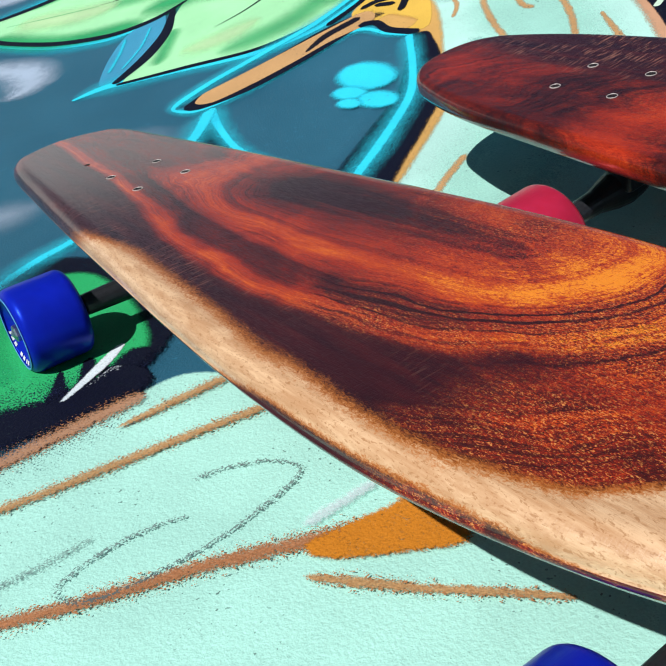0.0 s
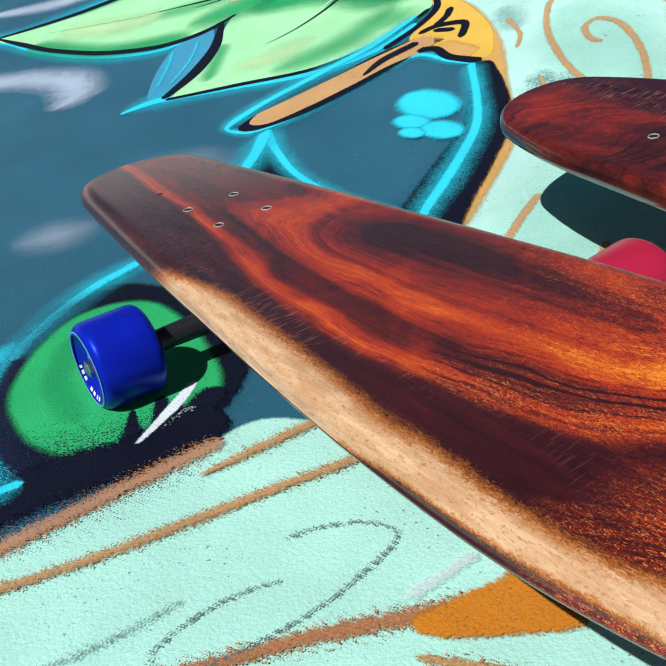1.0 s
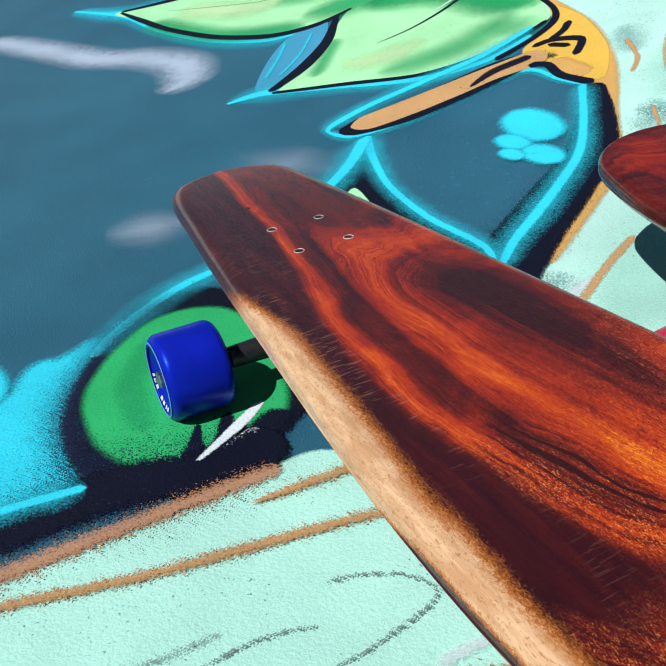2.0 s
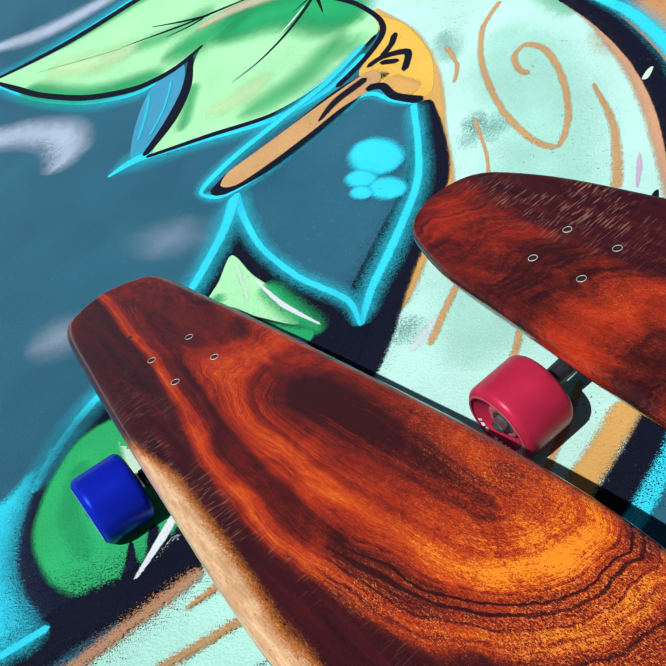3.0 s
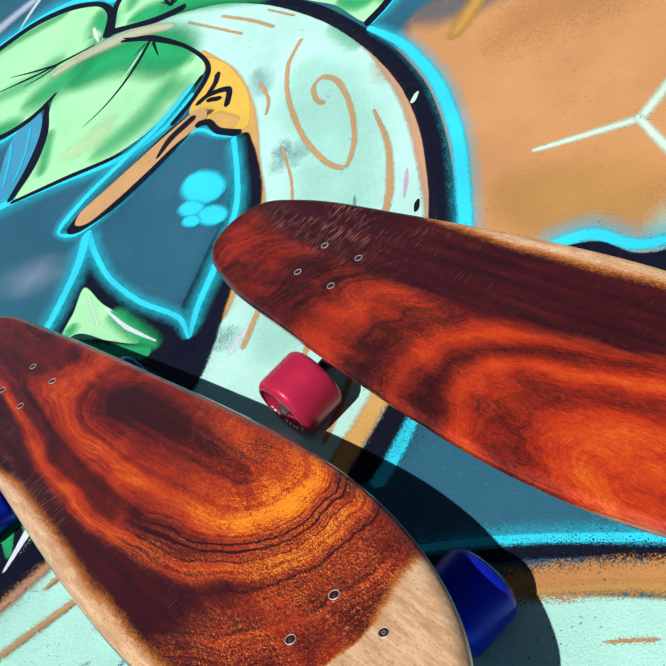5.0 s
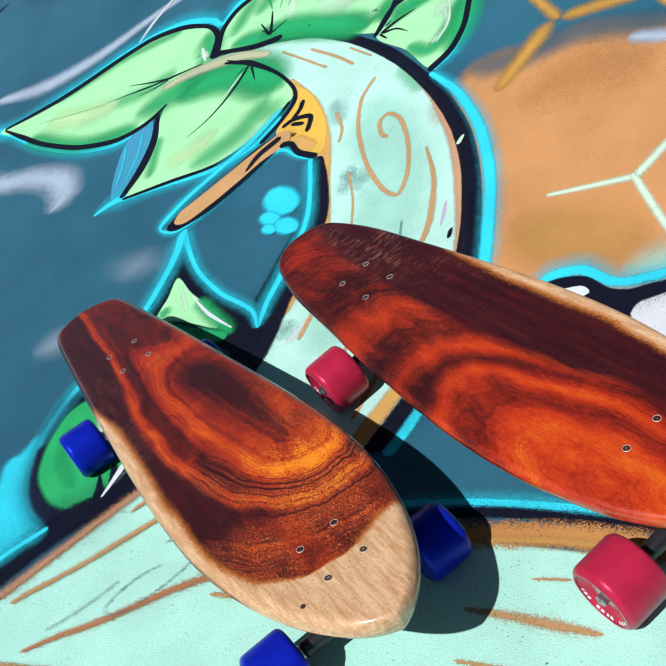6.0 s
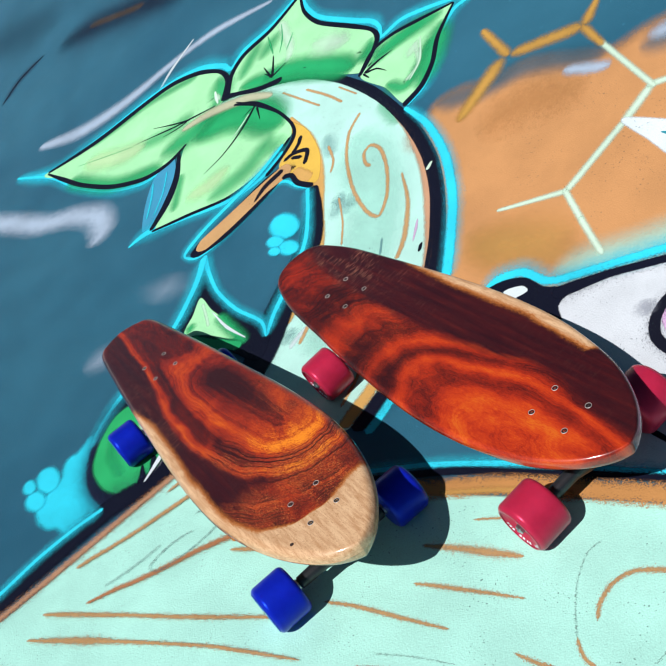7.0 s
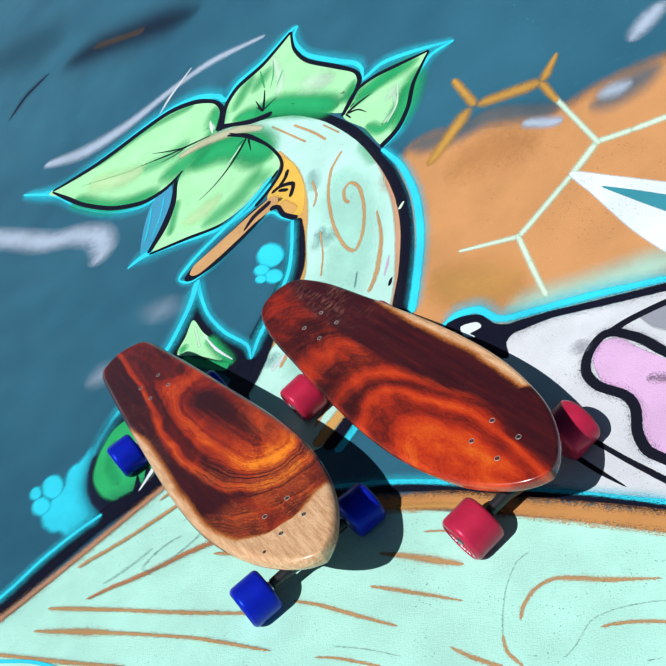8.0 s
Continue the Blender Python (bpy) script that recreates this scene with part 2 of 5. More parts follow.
def urethane(name, colour, glow):
    """Cast wheel urethane: milky, with a broad gloss in its own colour and faint scuffs."""
    n = Nodes(name)
    p = n.local()
    tone = n.range(n.noise(p, 45.0, 3.0, 0.6), 0.3, 0.7, 0.9, 1.1)
    v = n.tree.nodes.new("ShaderNodeCombineColor")
    for s in v.inputs:
        n.put(s, tone)
    scuff = n.range(n.noise(n.scaled(p, (900.0, 120.0, 900.0)), 1.0, 2.0, 0.6), 0.35, 0.75, 0.28, 0.42)
    n.set(Base_Color=n.mix(1.0, colour, v.outputs[0], "MULTIPLY"), Roughness=scuff, Specular_Tint=glow)
    n.bsdf.inputs["Specular IOR Level"].default_value = 1.0
    n.set(Subsurface_Weight=0.25, Subsurface_Scale=0.01)
    n.bump(n.noise(p, 500.0, 2.0, 0.6), 0.08, 0.0003)
    return n.mat


WOOD_A = wood("swirl_hardwood", [(0.0, 0.16), (0.08, 0.26), (0.17, 0.46), (0.24, 0.40), (0.31, 0.64), (0.37, 0.50), (0.42, 0.22), (0.49, 0.26), (0.53, 0.48), (0.57, 0.64), (0.605, 0.48), (0.645, 0.16), (0.72, 0.24), (1.0, 0.28)],
              [(0.0, (0.034, 0.0030, 0.0024)), (0.20, (0.092, 0.0062, 0.003)), (0.42, (0.25, 0.0150, 0.004)), (0.60, (0.43, 0.033, 0.004)), (0.80, (0.62, 0.086, 0.005)), (1.0, (0.90, 0.265, 0.012))], 0.16, 0.030, 5.0, 0.70, 1.28, 1.0)
WOOD_B = wood("arched_hardwood", [(0.0, 0.62), (0.10, 0.54), (0.19, 0.66), (0.265, 0.36), (0.32, 0.64), (0.37, 0.30), (0.43, 0.62), (0.50, 0.30), (0.60, 0.56), (0.72, 0.28), (0.85, 0.44), (1.0, 0.32)],
              [(0.0, (0.026, 0.0022, 0.0015)), (0.22, (0.090, 0.0062, 0.0025)), (0.42, (0.24, 0.0138, 0.003)), (0.62, (0.41, 0.025, 0.0035)), (0.82, (0.55, 0.050, 0.0045)), (1.0, (0.62, 0.11, 0.007))], 0.20, 0.034, 0.0, 0.46, 1.5, 0.6)
BLUE = urethane("blue_urethane", (0.005, 0.014, 0.36, 1), (0.02, 0.10, 1.0, 1))
RED = urethane("red_urethane", (0.42, 0.017, 0.054, 1), (1.0, 0.14, 0.24, 1))
BLUE_CORE = plain("blue_core_plastic", (0.10, 0.32, 0.60, 1), 0.35)
RED_CORE = plain("red_core_plastic", (0.45, 0.10, 0.12, 1), 0.35)
PRINT = plain("white_print", (0.72, 0.74, 0.76, 1), 0.5)
BLACK = plain("black_painted_metal", (0.014, 0.015, 0.018, 1), 0.38, 0.0, 400.0, 0.2, 0.2)
STEEL = plain("worn_steel", (0.50, 0.51, 0.53, 1), 0.32, 1.0, 500.0, 0.15, 0.1)
RIM = plain("dull_steel_rim", (0.50, 0.45, 0.41, 1), 0.55, 0.3)
BOLT = plain("dark_bolt_steel", (0.012, 0.010, 0.010, 1), 0.5, 0.2, 500.0, 0.2, 0.2)
RUBBER = plain("amber_bushing", (0.30, 0.13, 0.03, 1), 0.5)
KNOT = plain("dark_knot_filler", (0.03, 0.015, 0.010, 1), 0.6)


# ---- mesh helpers ----
def mesh_ob(name, bm, material, parent=None, smooth=False):
    me = bpy.data.meshes.new(name)
    bm.normal_update()
    bm.to_mesh(me)
    bm.free()
    me.materials.append(material)
    if smooth:
        me.shade_smooth()
    ob = new(name, me)
    ob.parent = parent
    return ob


def part(name, bm, material, parent, label="", smooth=False):
    ob = mesh_ob(name, bm, material, parent, smooth)
    return tagged(ob, label) if label else ob


def lathe(profile, axis="y", steps=48, centre=(0, 0, 0)):
    """A closed profile of (radius, height along the axis) turned round the axis."""
    bm = bmesh.new()
    rings = []
    for r, h in profile:
        ring = []
        for k in range(steps):
            a = 2 * math.pi * k / steps
            c, s = r * math.cos(a), r * math.sin(a)
            v = {"y": (c, h, s), "z": (c, s, h), "x": (h, c, s)}[axis]
            ring.append(bm.verts.new([v[i] + centre[i] for i in range(3)]))
        rings.append(ring)
    for a, b in zip(rings, rings[1:]):
        for k in range(steps):
            bm.faces.new((a[k], a[(k + 1) % steps], b[(k + 1) % steps], b[k]))
    bm.faces.new(rings[0])
    bm.faces.new(rings[-1])
    bmesh.ops.recalc_face_normals(bm, faces=bm.faces)
    return bm


def block(sx, sy, sz, centre=(0, 0, 0), bevel=0.0, taper=1.0):
    bm = bmesh.new()
    bmesh.ops.create_cube(bm, size=1.0)
    for v in bm.verts:
        k = taper if v.co.z > 0 else 1.0
        v.co = Vector((v.co.x * sx * k + centre[0], v.co.y * sy * k + centre[1], v.co.z * sz + centre[2]))
    if bevel:
        bmesh.ops.bevel(bm, geom=list(bm.edges), offset=bevel, segments=3, affect="EDGES", profile=0.5)
    return bm


def join(*many):
    out = bmesh.new()
    for b in many:
        me = bpy.data.meshes.new("join")
        b.to_mesh(me)
        b.free()
        out.from_mesh(me)
        bpy.data.meshes.remove(me)
    return out


# ---- the ground: one sheet to the horizon, with the hollow rise of a skate ramp ----
RISE_X, RISE_Y = math.cos(radians(40.0)), math.sin(radians(40.0))
FOOT, BEND, ARC, LOW = 0.36, 0.49, 0.70, -0.007


def rise(s):
    """Height of the ground at a distance s towards the ramp: flat, then a hollow curve, then straight."""
    d = max(0.0, s - FOOT)
    a = min(d, ARC)
    return LOW + 0.5 * BEND * a * a + BEND * ARC * (d - a)


def ground_height(x, y):
    return rise(x * RISE_X + y * RISE_Y)


bm = bmesh.new()
TOP_S = 3.7
steps = [-3.0, -0.5] + [FOOT + 0.01 * k for k in range(71)] + [1.5, 2.2, TOP_S]
profile = [(-400.0, LOW)] + [(q, rise(q)) for q in steps] + [(TOP_S + 0.1, rise(TOP_S) + 0.02), (TOP_S + 0.4, rise(TOP_S) + 0.02), (400.0, rise(TOP_S) + 0.02)]
last = None
for q, z in profile:
    row = [bm.verts.new((q * RISE_X - t * RISE_Y, q * RISE_Y + t * RISE_X, z)) for t in (-400.0, -20.0, -3.0, 0.0, 3.0, 20.0, 400.0)]
    if last:
        for k in range(6):
            bm.faces.new((last[k], row[k], row[k + 1], last[k + 1]))
    last = row
bmesh.ops.recalc_face_normals(bm, faces=bm.faces)
if sum(f.normal.z for f in bm.faces) < 0:
    bmesh.ops.reverse_faces(bm, faces=bm.faces)
ground = mesh_ob("ground", bm, teal_ground())
tagged(ground, "teal painted concrete skate ramp with a colourful spray-painted mural", "ground", kind="structure")


# ---- an added pale wall, never in view, for the deck varnish to mirror ----
def rendered_wall():
    n = Nodes("pale_render")
    p = n.place()
    tone = n.mix(n.range(n.noise(p, 0.9, 4.0, 0.6), 0.3, 0.7), (0.66, 0.62, 0.57, 1), (0.78, 0.75, 0.70, 1))
    n.set(Base_Color=tone, Roughness=0.85)
    n.bump(n.noise(p, 60.0, 4.0, 0.6), 0.4, 0.004)
    return n.mat


WALL_TOP = 2.35
wall = mesh_ob("reflector_wall", join(block(26.0, 0.25, WALL_TOP - 0.3, (-6.0, 9.2, WALL_TOP / 2 + 0.15), 0.01), block(26.1, 0.34, 0.06, (-6.0, 9.2, WALL_TOP + 0.03), 0.01)), rendered_wall())
tagged(wall, "pale rendered wall with a coping, added out of view for the decks to mirror", "wall", kind="structure")


# ---- skateboards ----
def lerp_table(table, x):
    xs, ys = zip(*sorted(table))
    return float(np.interp(x, xs, ys))


def smooth_table(table, n):
    """Resamples (along, half width) pairs by arc length with a smooth curve."""
    p = [Vector(q) for q in table]
    p = [Vector((p[0].x, -p[1].y))] + p + [Vector((p[-1].x, -p[-2].y))]
    out = []
    for i in range(1, len(p) - 2):
        for k in range(n):
            t = k / n
            a, b, c, d = p[i - 1], p[i], p[i + 1], p[i + 2]
            out.append(0.5 * (2 * b + (c - a) * t + (2 * a - 5 * b + 4 * c - d) * t * t + (3 * b - a - 3 * c + d) * t ** 3))
    out.append(p[-2])
    return out


def bell(u, v, cu, cv, su, sv):
    return math.exp(-((u - cu) / su) ** 2 - ((v - cv) / sv) ** 2)


GROWTH = 1.15


def figure_a(u, v):
    """Closed ovals round a long eye, which straighten out towards the nose."""
    u, v = u / GROWTH, v / GROWTH
    v0 = lerp_table([(-0.14, -0.058), (-0.078, -0.052), (0.020, -0.045), (0.105, -0.040), (0.3, -0.034)], u)
    spread = lerp_table([(-0.2, 0.95), (0.03, 1.0), (0.10, 0.92), (0.178, 0.70), (0.27, 0.53), (0.38, 0.46)], u)
    lat = (v - v0) / spread
    cap = 0.085 * (1.0 - math.exp(-max(0.0, u - 0.100) / 0.085)) * math.exp(-(lat / 0.07) ** 2) + 0.95 * max(0.0, -0.078 - u)
    ring = math.hypot(lat, cap)
    left = v - lerp_table([(0.42, 0.09), (0.30, 0.077), (0.24, 0.079), (0.18, 0.0765), (0.107, 0.068), (0.024, 0.072), (-0.06, 0.079), (-0.124, 0.081), (-0.167, 0.077), (-0.208, 0.063), (-0.237, 0.036), (-0.29, -0.2)], u)
    tail = lerp_table([(-0.12, -0.26), (-0.071, -0.236), (-0.043, -0.238), (-0.008, -0.251), (0.019, -0.251), (0.038, -0.239), (0.068, -0.210), (0.088, -0.170)], v) - u
    lift = 0.20 * bell(u, v, -0.095, -0.052, 0.065, 0.05) - 0.17 * bell(u, v, 0.09, -0.040, 0.08, 0.03) + 0.22 * bell(u, v, -0.18, -0.02, 0.06, 0.07) - 0.12 * bell(u, v, 0.20, 0.05, 0.10, 0.04) - 0.06 * bell(u, v, 0.36, 0.0, 0.12, 0.2)
    back = min(1.0, max(0.0, (-0.02 - u) / 0.06)) * min(1.0, max(0.0, (ring - 0.058) / 0.012))
    grit = min(1.0, 1.1 * bell(u, v, -0.02, -0.072, 0.065, 0.030) + back + 0.25 * bell(u, v, -0.05, 0.0, 0.08, 0.08))
    return ring, min(ring - 0.100, 0.3 * (u + 0.15), 0.4 * (0.37 - u)), max(min(left, 0.05), tail), lift, grit, 0.75 * bell(u, v, 0.08, 0.055, 0.16, 0.025)


def figure_b(u, v):
    """Arches round a point near the tail; a dark heart along the right side."""
    u, v = u / GROWTH, v / GROWTH
    du, dv = u + 0.176, v - 0.054
    ring = math.sqrt(du * du / 6.5 + dv * dv + 0.0014) - 0.012
    dark = lerp_table([(0.38, -0.028), (0.309, -0.019), (0.207, -0.006), (0.153, -0.004), (0.042, -0.006), (-0.043, -0.018), (-0.12, -0.030), (-0.19, -0.025), (-0.254, -0.013), (-0.288, -0.007)], u) - v
    sap = -lerp_table([(0.38, 0.2), (0.195, 0.100), (0.157, 0.082), (0.081, 0.079), (0.003, 0.082), (-0.068, 0.084), (-0.142, 0.078), (-0.177, 0.075), (-0.196, 0.096), (-0.4, 0.2)], u) - v
    lift = 0.05 * bell(u, v, -0.18, 0.05, 0.12, 0.06) - 0.20 * bell(u, v, 0.055, 0.072, 0.06, 0.03) - 0.14 * bell(u, v, 0.24, 0.030, 0.09, 0.06) + 0.16 * bell(u, v, 0.335, 0.012, 0.022, 0.02)
    grit = 0.35 * bell(u, v, 0.10, 0.03, 0.12, 0.05)
    return ring, dark, sap, lift, grit, bell(u, v, 0.27, -0.050, 0.12, 0.05) + 0.05


TOP = 0.1190


def deck_mesh(table, thick, round_top, round_low, figure, shift):
    """A plank of the given plan, with rounded rims, and the wood's figure as attributes. X to the nose, Y to the left."""
    plan = smooth_table(table, 7)
    sec = []
    for k in range(49):
        sec.append(("top", math.sin(math.pi / 2 * (k / 24 - 1))))
    for k in range(17):
        sec.append(("low", -math.sin(math.pi / 2 * (k / 8 - 1))))
    bm = bmesh.new()
    keys = [bm.verts.layers.float.new(n) for n in ("ring", "dark", "sap", "lift", "grit", "scrape")]
    rows = []
    for q in plan:
        w = max(abs(q.y), 0.0004)
        row = []
        for kind, t in sec:
            y = t * w
            e = (1 - abs(t)) * w
            r = round_top if kind == "top" else round_low
            d = r - math.sqrt(max(0.0, r * r - (r - e) ** 2)) if e < r else 0.0
            d = min(d, thick * 0.5)
            z = TOP - d if kind == "top" else TOP - thick + d
            v = bm.verts.new((q.x, y + shift, z))
            low = 0.0 if kind == "top" else (w - abs(y))
            for key, val in zip(keys, figure(q.x, y + shift)):
                v[key] = val
            v[keys[2]] -= 3.0 * max(0.0, d - 0.004) * min(1.0, max(0.0, (0.02 - q.x) / 0.12)) * (y > 0)
            v[keys[2]] -= low * 0.6 + (0.0 if kind == "top" else 0.030)
            row.append(v)
        rows.append(row)
    n = len(sec)
    for a, b in zip(rows, rows[1:]):
        for k in range(n):
            bm.faces.new((a[k], a[(k + 1) % n], b[(k + 1) % n], b[k]))
    bm.faces.new(rows[0])
    bm.faces.new(rows[-1])
    bmesh.ops.recalc_face_normals(bm, faces=bm.faces)
    return bm


def bolt_head(x, y):
    prof = [(0.0005, 0.0012), (0.0014, 0.0006), (0.0017, 0.0012), (0.0027, 0.0012), (0.0033, 0.0008), (0.0035, 0.0), (0.0035, -0.004), (0.001, -0.004)]
    return lathe([(r, TOP - 0.0008 + h) for r, h in prof][::-1], "z", 20, (x, y, 0))


def ring_bezel(x, y):
    prof = [(0.0035, -0.003), (0.0035, 0.0002), (0.0037, 0.0005), (0.0041, 0.0003), (0.0043, -0.003)]
    bm = bmesh.new()
    loops = []
    for r, h in prof:
        loops.append([bm.verts.new((x + r * math.cos(2 * math.pi * k / 24), y + r * math.sin(2 * math.pi * k / 24), TOP + h)) for k in range(24)])
    for a, b in zip(loops, loops[1:]):
        for k in range(24):
            bm.faces.new((a[k], b[k], b[(k + 1) % 24], a[(k + 1) % 24]))
    return bm


def wheel(parent, x, y, out, r, w, material, core):
    """A urethane wheel on the axle; out is +1 or -1, the side of its printed face."""
    e = 0.0075
    prof = [(0.010, -w / 2), (r * 0.62, -w / 2)] + [(r - e + e * math.cos(a), -w / 2 + e + e * math.sin(a)) for a in np.linspace(-math.pi / 2, 0, 6)]
    prof += [(r - e + e * math.cos(a), w / 2 - e + e * math.sin(a)) for a in np.linspace(0, math.pi / 2, 6)]
    prof += [(r * 0.83, w / 2), (r * 0.80, w / 2 - 0.0015), (r * 0.62, w / 2 - 0.004), (r * 0.45, w / 2 - 0.010), (0.010, w / 2 - 0.010)]
    tyre = part("wheel", lathe([(a, out * h) for a, h in prof], "y", 56), material, parent, smooth=True)
    tyre.location = (x, y, r)
    hub = [(0.0112, w / 2 - 0.0098), (r * 0.44, w / 2 - 0.0098), (r * 0.44, w / 2 - 0.0070), (r * 0.36, w / 2 - 0.0060), (0.0112, w / 2 - 0.0080)]
    part("wheel_core", lathe([(a, out * h) for a, h in hub], "y", 40), core, tyre, smooth=True)
    bear = [(0.004, w / 2 - 0.0095), (0.0110, w / 2 - 0.0095), (0.0110, w / 2 - 0.0062), (0.0095, w / 2 - 0.0058), (0.004, w / 2 - 0.0060)]
    part("bearing", lathe([(a, out * h) for a, h in bear], "y", 32), STEEL, tyre)
    nut = [(0.001, w / 2 - 0.006), (0.0066, w / 2 - 0.006), (0.0066, w / 2 - 0.001), (0.0058, w / 2), (0.004, w / 2), (0.001, w / 2 + 0.002)]
    part("axle_nut", lathe([(a, out * h) for a, h in nut], "y", 6), STEEL, tyre)
    # printed maker's mark, unreadable: short bars along a ring
    bm = bmesh.new()
    for k in range(13):
        if k in (4, 9):
            continue
        a0 = radians(200 + k * 11.5)
        a1 = a0 + radians(7.5 if k % 3 else 5.0)
        q = [(r0, a) for r0, a in ((r * 0.70, a0), (r * 0.79, a0), (r * 0.79, a1), (r * 0.70, a1))]
        lift = {r * 0.70: w / 2 - 0.0024, r * 0.79: w / 2 - 0.0011}
        bm.faces.new([bm.verts.new((rr * math.cos(a), out * lift[rr], rr * math.sin(a))) for rr, a in q])
    part("printed_mark", bm, PRINT, tyre, "plain white printed bars")
    rim = []
    for rr, hh in ((r * 0.825, w / 2 - 0.0001), (r * 0.835, w / 2 + 0.0003), (r * 0.865, w / 2 + 0.0003), (r * 0.875, w / 2 - 0.0001)):
        rim.append((rr, out * hh))
    bm = bmesh.new()
    loops = [[bm.verts.new((rr * math.cos(2 * math.pi * k / 56), h, rr * math.sin(2 * math.pi * k / 56))) for k in range(56)] for rr, h in rim]
    for a, b in zip(loops, loops[1:]):
        for k in range(56):
            bm.faces.new((a[k], b[k], b[(k + 1) % 56], a[(k + 1) % 56]))
    part("printed_ring", bm, core, tyre)
    return tyre


def truck(parent, x, facing, r, half, under, material, core, w, back=0.0, aside=0.0):
    """Cast hanger with its axle, base plate, bushings and two wheels. facing: +1 when the kingpin looks to the nose.
    The axle is moved back and sideways to fit the camera's view.
    """
    gap = half - w / 2
    plate, x = x, x - back
    hang = lathe([(0.0055, -gap + 0.003), (0.0085, -gap + 0.006), (0.0095, -0.030), (0.014, -0.012), (0.0155, 0.0), (0.014, 0.012), (0.0095, 0.030), (0.0085, gap - 0.006), (0.0055, gap - 0.003)], "y", 24, (x, aside, r))
    neck = block(0.026, 0.030, under - r - 0.004, (x + facing * 0.006, aside / 2, (under + r) / 2), 0.004, 0.75)
    hanger = part("truck", join(hang, neck), BLACK, parent, "black painted cast metal truck", smooth=False)
    part("base_plate", block(0.082, 0.056, 0.007, (plate, 0, under - 0.0035), 0.0015), BLACK, hanger)
    part("axle", lathe([(0.001, -half - w / 2 + 0.002), (0.004, -half - w / 2 + 0.003), (0.004, half + w / 2 - 0.003), (0.001, half + w / 2 - 0.002)], "y", 16, (x, aside, r)), STEEL, hanger)
    part("bushing", lathe([(0.004, under - 0.020), (0.013, under - 0.020), (0.0145, under - 0.014), (0.013, under - 0.008), (0.004, under - 0.008)], "z", 24, (x + facing * 0.020, 0, 0)), RUBBER, hanger)
    part("kingpin_nut", lathe([(0.001, under - 0.034), (0.0075, under - 0.034), (0.0075, under - 0.027), (0.005, under - 0.022), (0.001, under - 0.022)], "z", 6, (x + facing * 0.020, 0, 0)), STEEL, hanger)
    for s in (-1, 1):
        wheel(parent, x, s * half + aside, s, r, w, material, core)
        part("spacer", lathe([(0.0042, s * (gap - 0.0005)), (0.008, s * (gap - 0.0005)), (0.008, s * (gap - 0.003)), (0.0042, s * (gap - 0.003))], "y", 20, (x, aside, r)), STEEL, hanger)
    for sx in (-0.027, 0.027):
        for sy in (-0.0205, 0.0205):
            part("bolt_nut", lathe([(0.001, under - 0.014), (0.0045, under - 0.014), (0.0045, under - 0.0072), (0.001, under - 0.0072)], "z", 6, (plate + sx, sy, 0)), STEEL, hanger)


def skateboard(label, centre, heading, plan, thick, rt, rl, figure, grain, base, r, half, w, material, core, knots, shift, dip=0.0, axle_moves=((0.0, 0.0), (0.0, 0.0)), rear=0.027):
    root = new("skateboard")
    root.empty_display_size = 0.1
    tagged(root, label, "skateboard", group="wooden cruiser skateboards")
    # the wheels stand on the hollow ground: lean the board to suit it
    ahead = Vector((math.cos(radians(heading)), math.sin(radians(heading)), 0))
    left = Vector((-ahead.y, ahead.x, 0))
    foot = {(i, j): ground_height(centre[0] + i * ahead.x * base / 2 + j * left.x * half, centre[1] + i * ahead.y * base / 2 + j * left.y * half) for i in (-1, 1) for j in (-1, 1)}
    nose = (foot[1, 1] + foot[1, -1] - foot[-1, 1] - foot[-1, -1]) / (2 * base)
    side = (foot[1, 1] + foot[-1, 1] - foot[1, -1] - foot[-1, -1]) / (4 * half)
    x_axis = (ahead + Vector((0, 0, nose))).normalized()
    z_axis = x_axis.cross((left + Vector((0, 0, side))).normalized()).normalized()
    turn = Matrix((x_axis, z_axis.cross(x_axis), z_axis)).transposed().to_4x4()
    root.matrix_world = Matrix.Translation((centre[0] - TOP * z_axis.x, centre[1] - TOP * z_axis.y, sum(foot.values()) / 4)) @ turn
    deck = part("deck", deck_mesh(plan, thick, rt, rl, figure, shift), grain, root, smooth=True)
    deck.matrix_basis = Matrix.Translation((0, 0, TOP)) @ Matrix.Rotation(radians(dip), 4, "Y") @ Matrix.Translation((0, 0, -TOP))
    for x, facing in ((base / 2, -1), (-base / 2, 1)):
        # axles sit off their plates so the wheels fit the camera's view
        truck(root, x, facing, r, half, TOP - thick - x * math.tan(radians(dip)), material, core, w, *axle_moves[x < 0])
        for sx in ((-0.027, 0.027) if x > 0 else (-0.027, rear)):
            for sy in (-0.0205, 0.0205):
                part("bolt", bolt_head(x + sx, sy), BOLT, deck)
                part("bolt_hole_rim", ring_bezel(x + sx, sy), RIM, deck)
    for x, y in knots:
        part("knot", lathe([(0.0005, TOP - 0.004), (0.0028, TOP - 0.004), (0.0026, TOP + 0.0002), (0.0005, TOP + 0.0003)], "z", 9, (x, y, 0)), KNOT, deck)
    return root


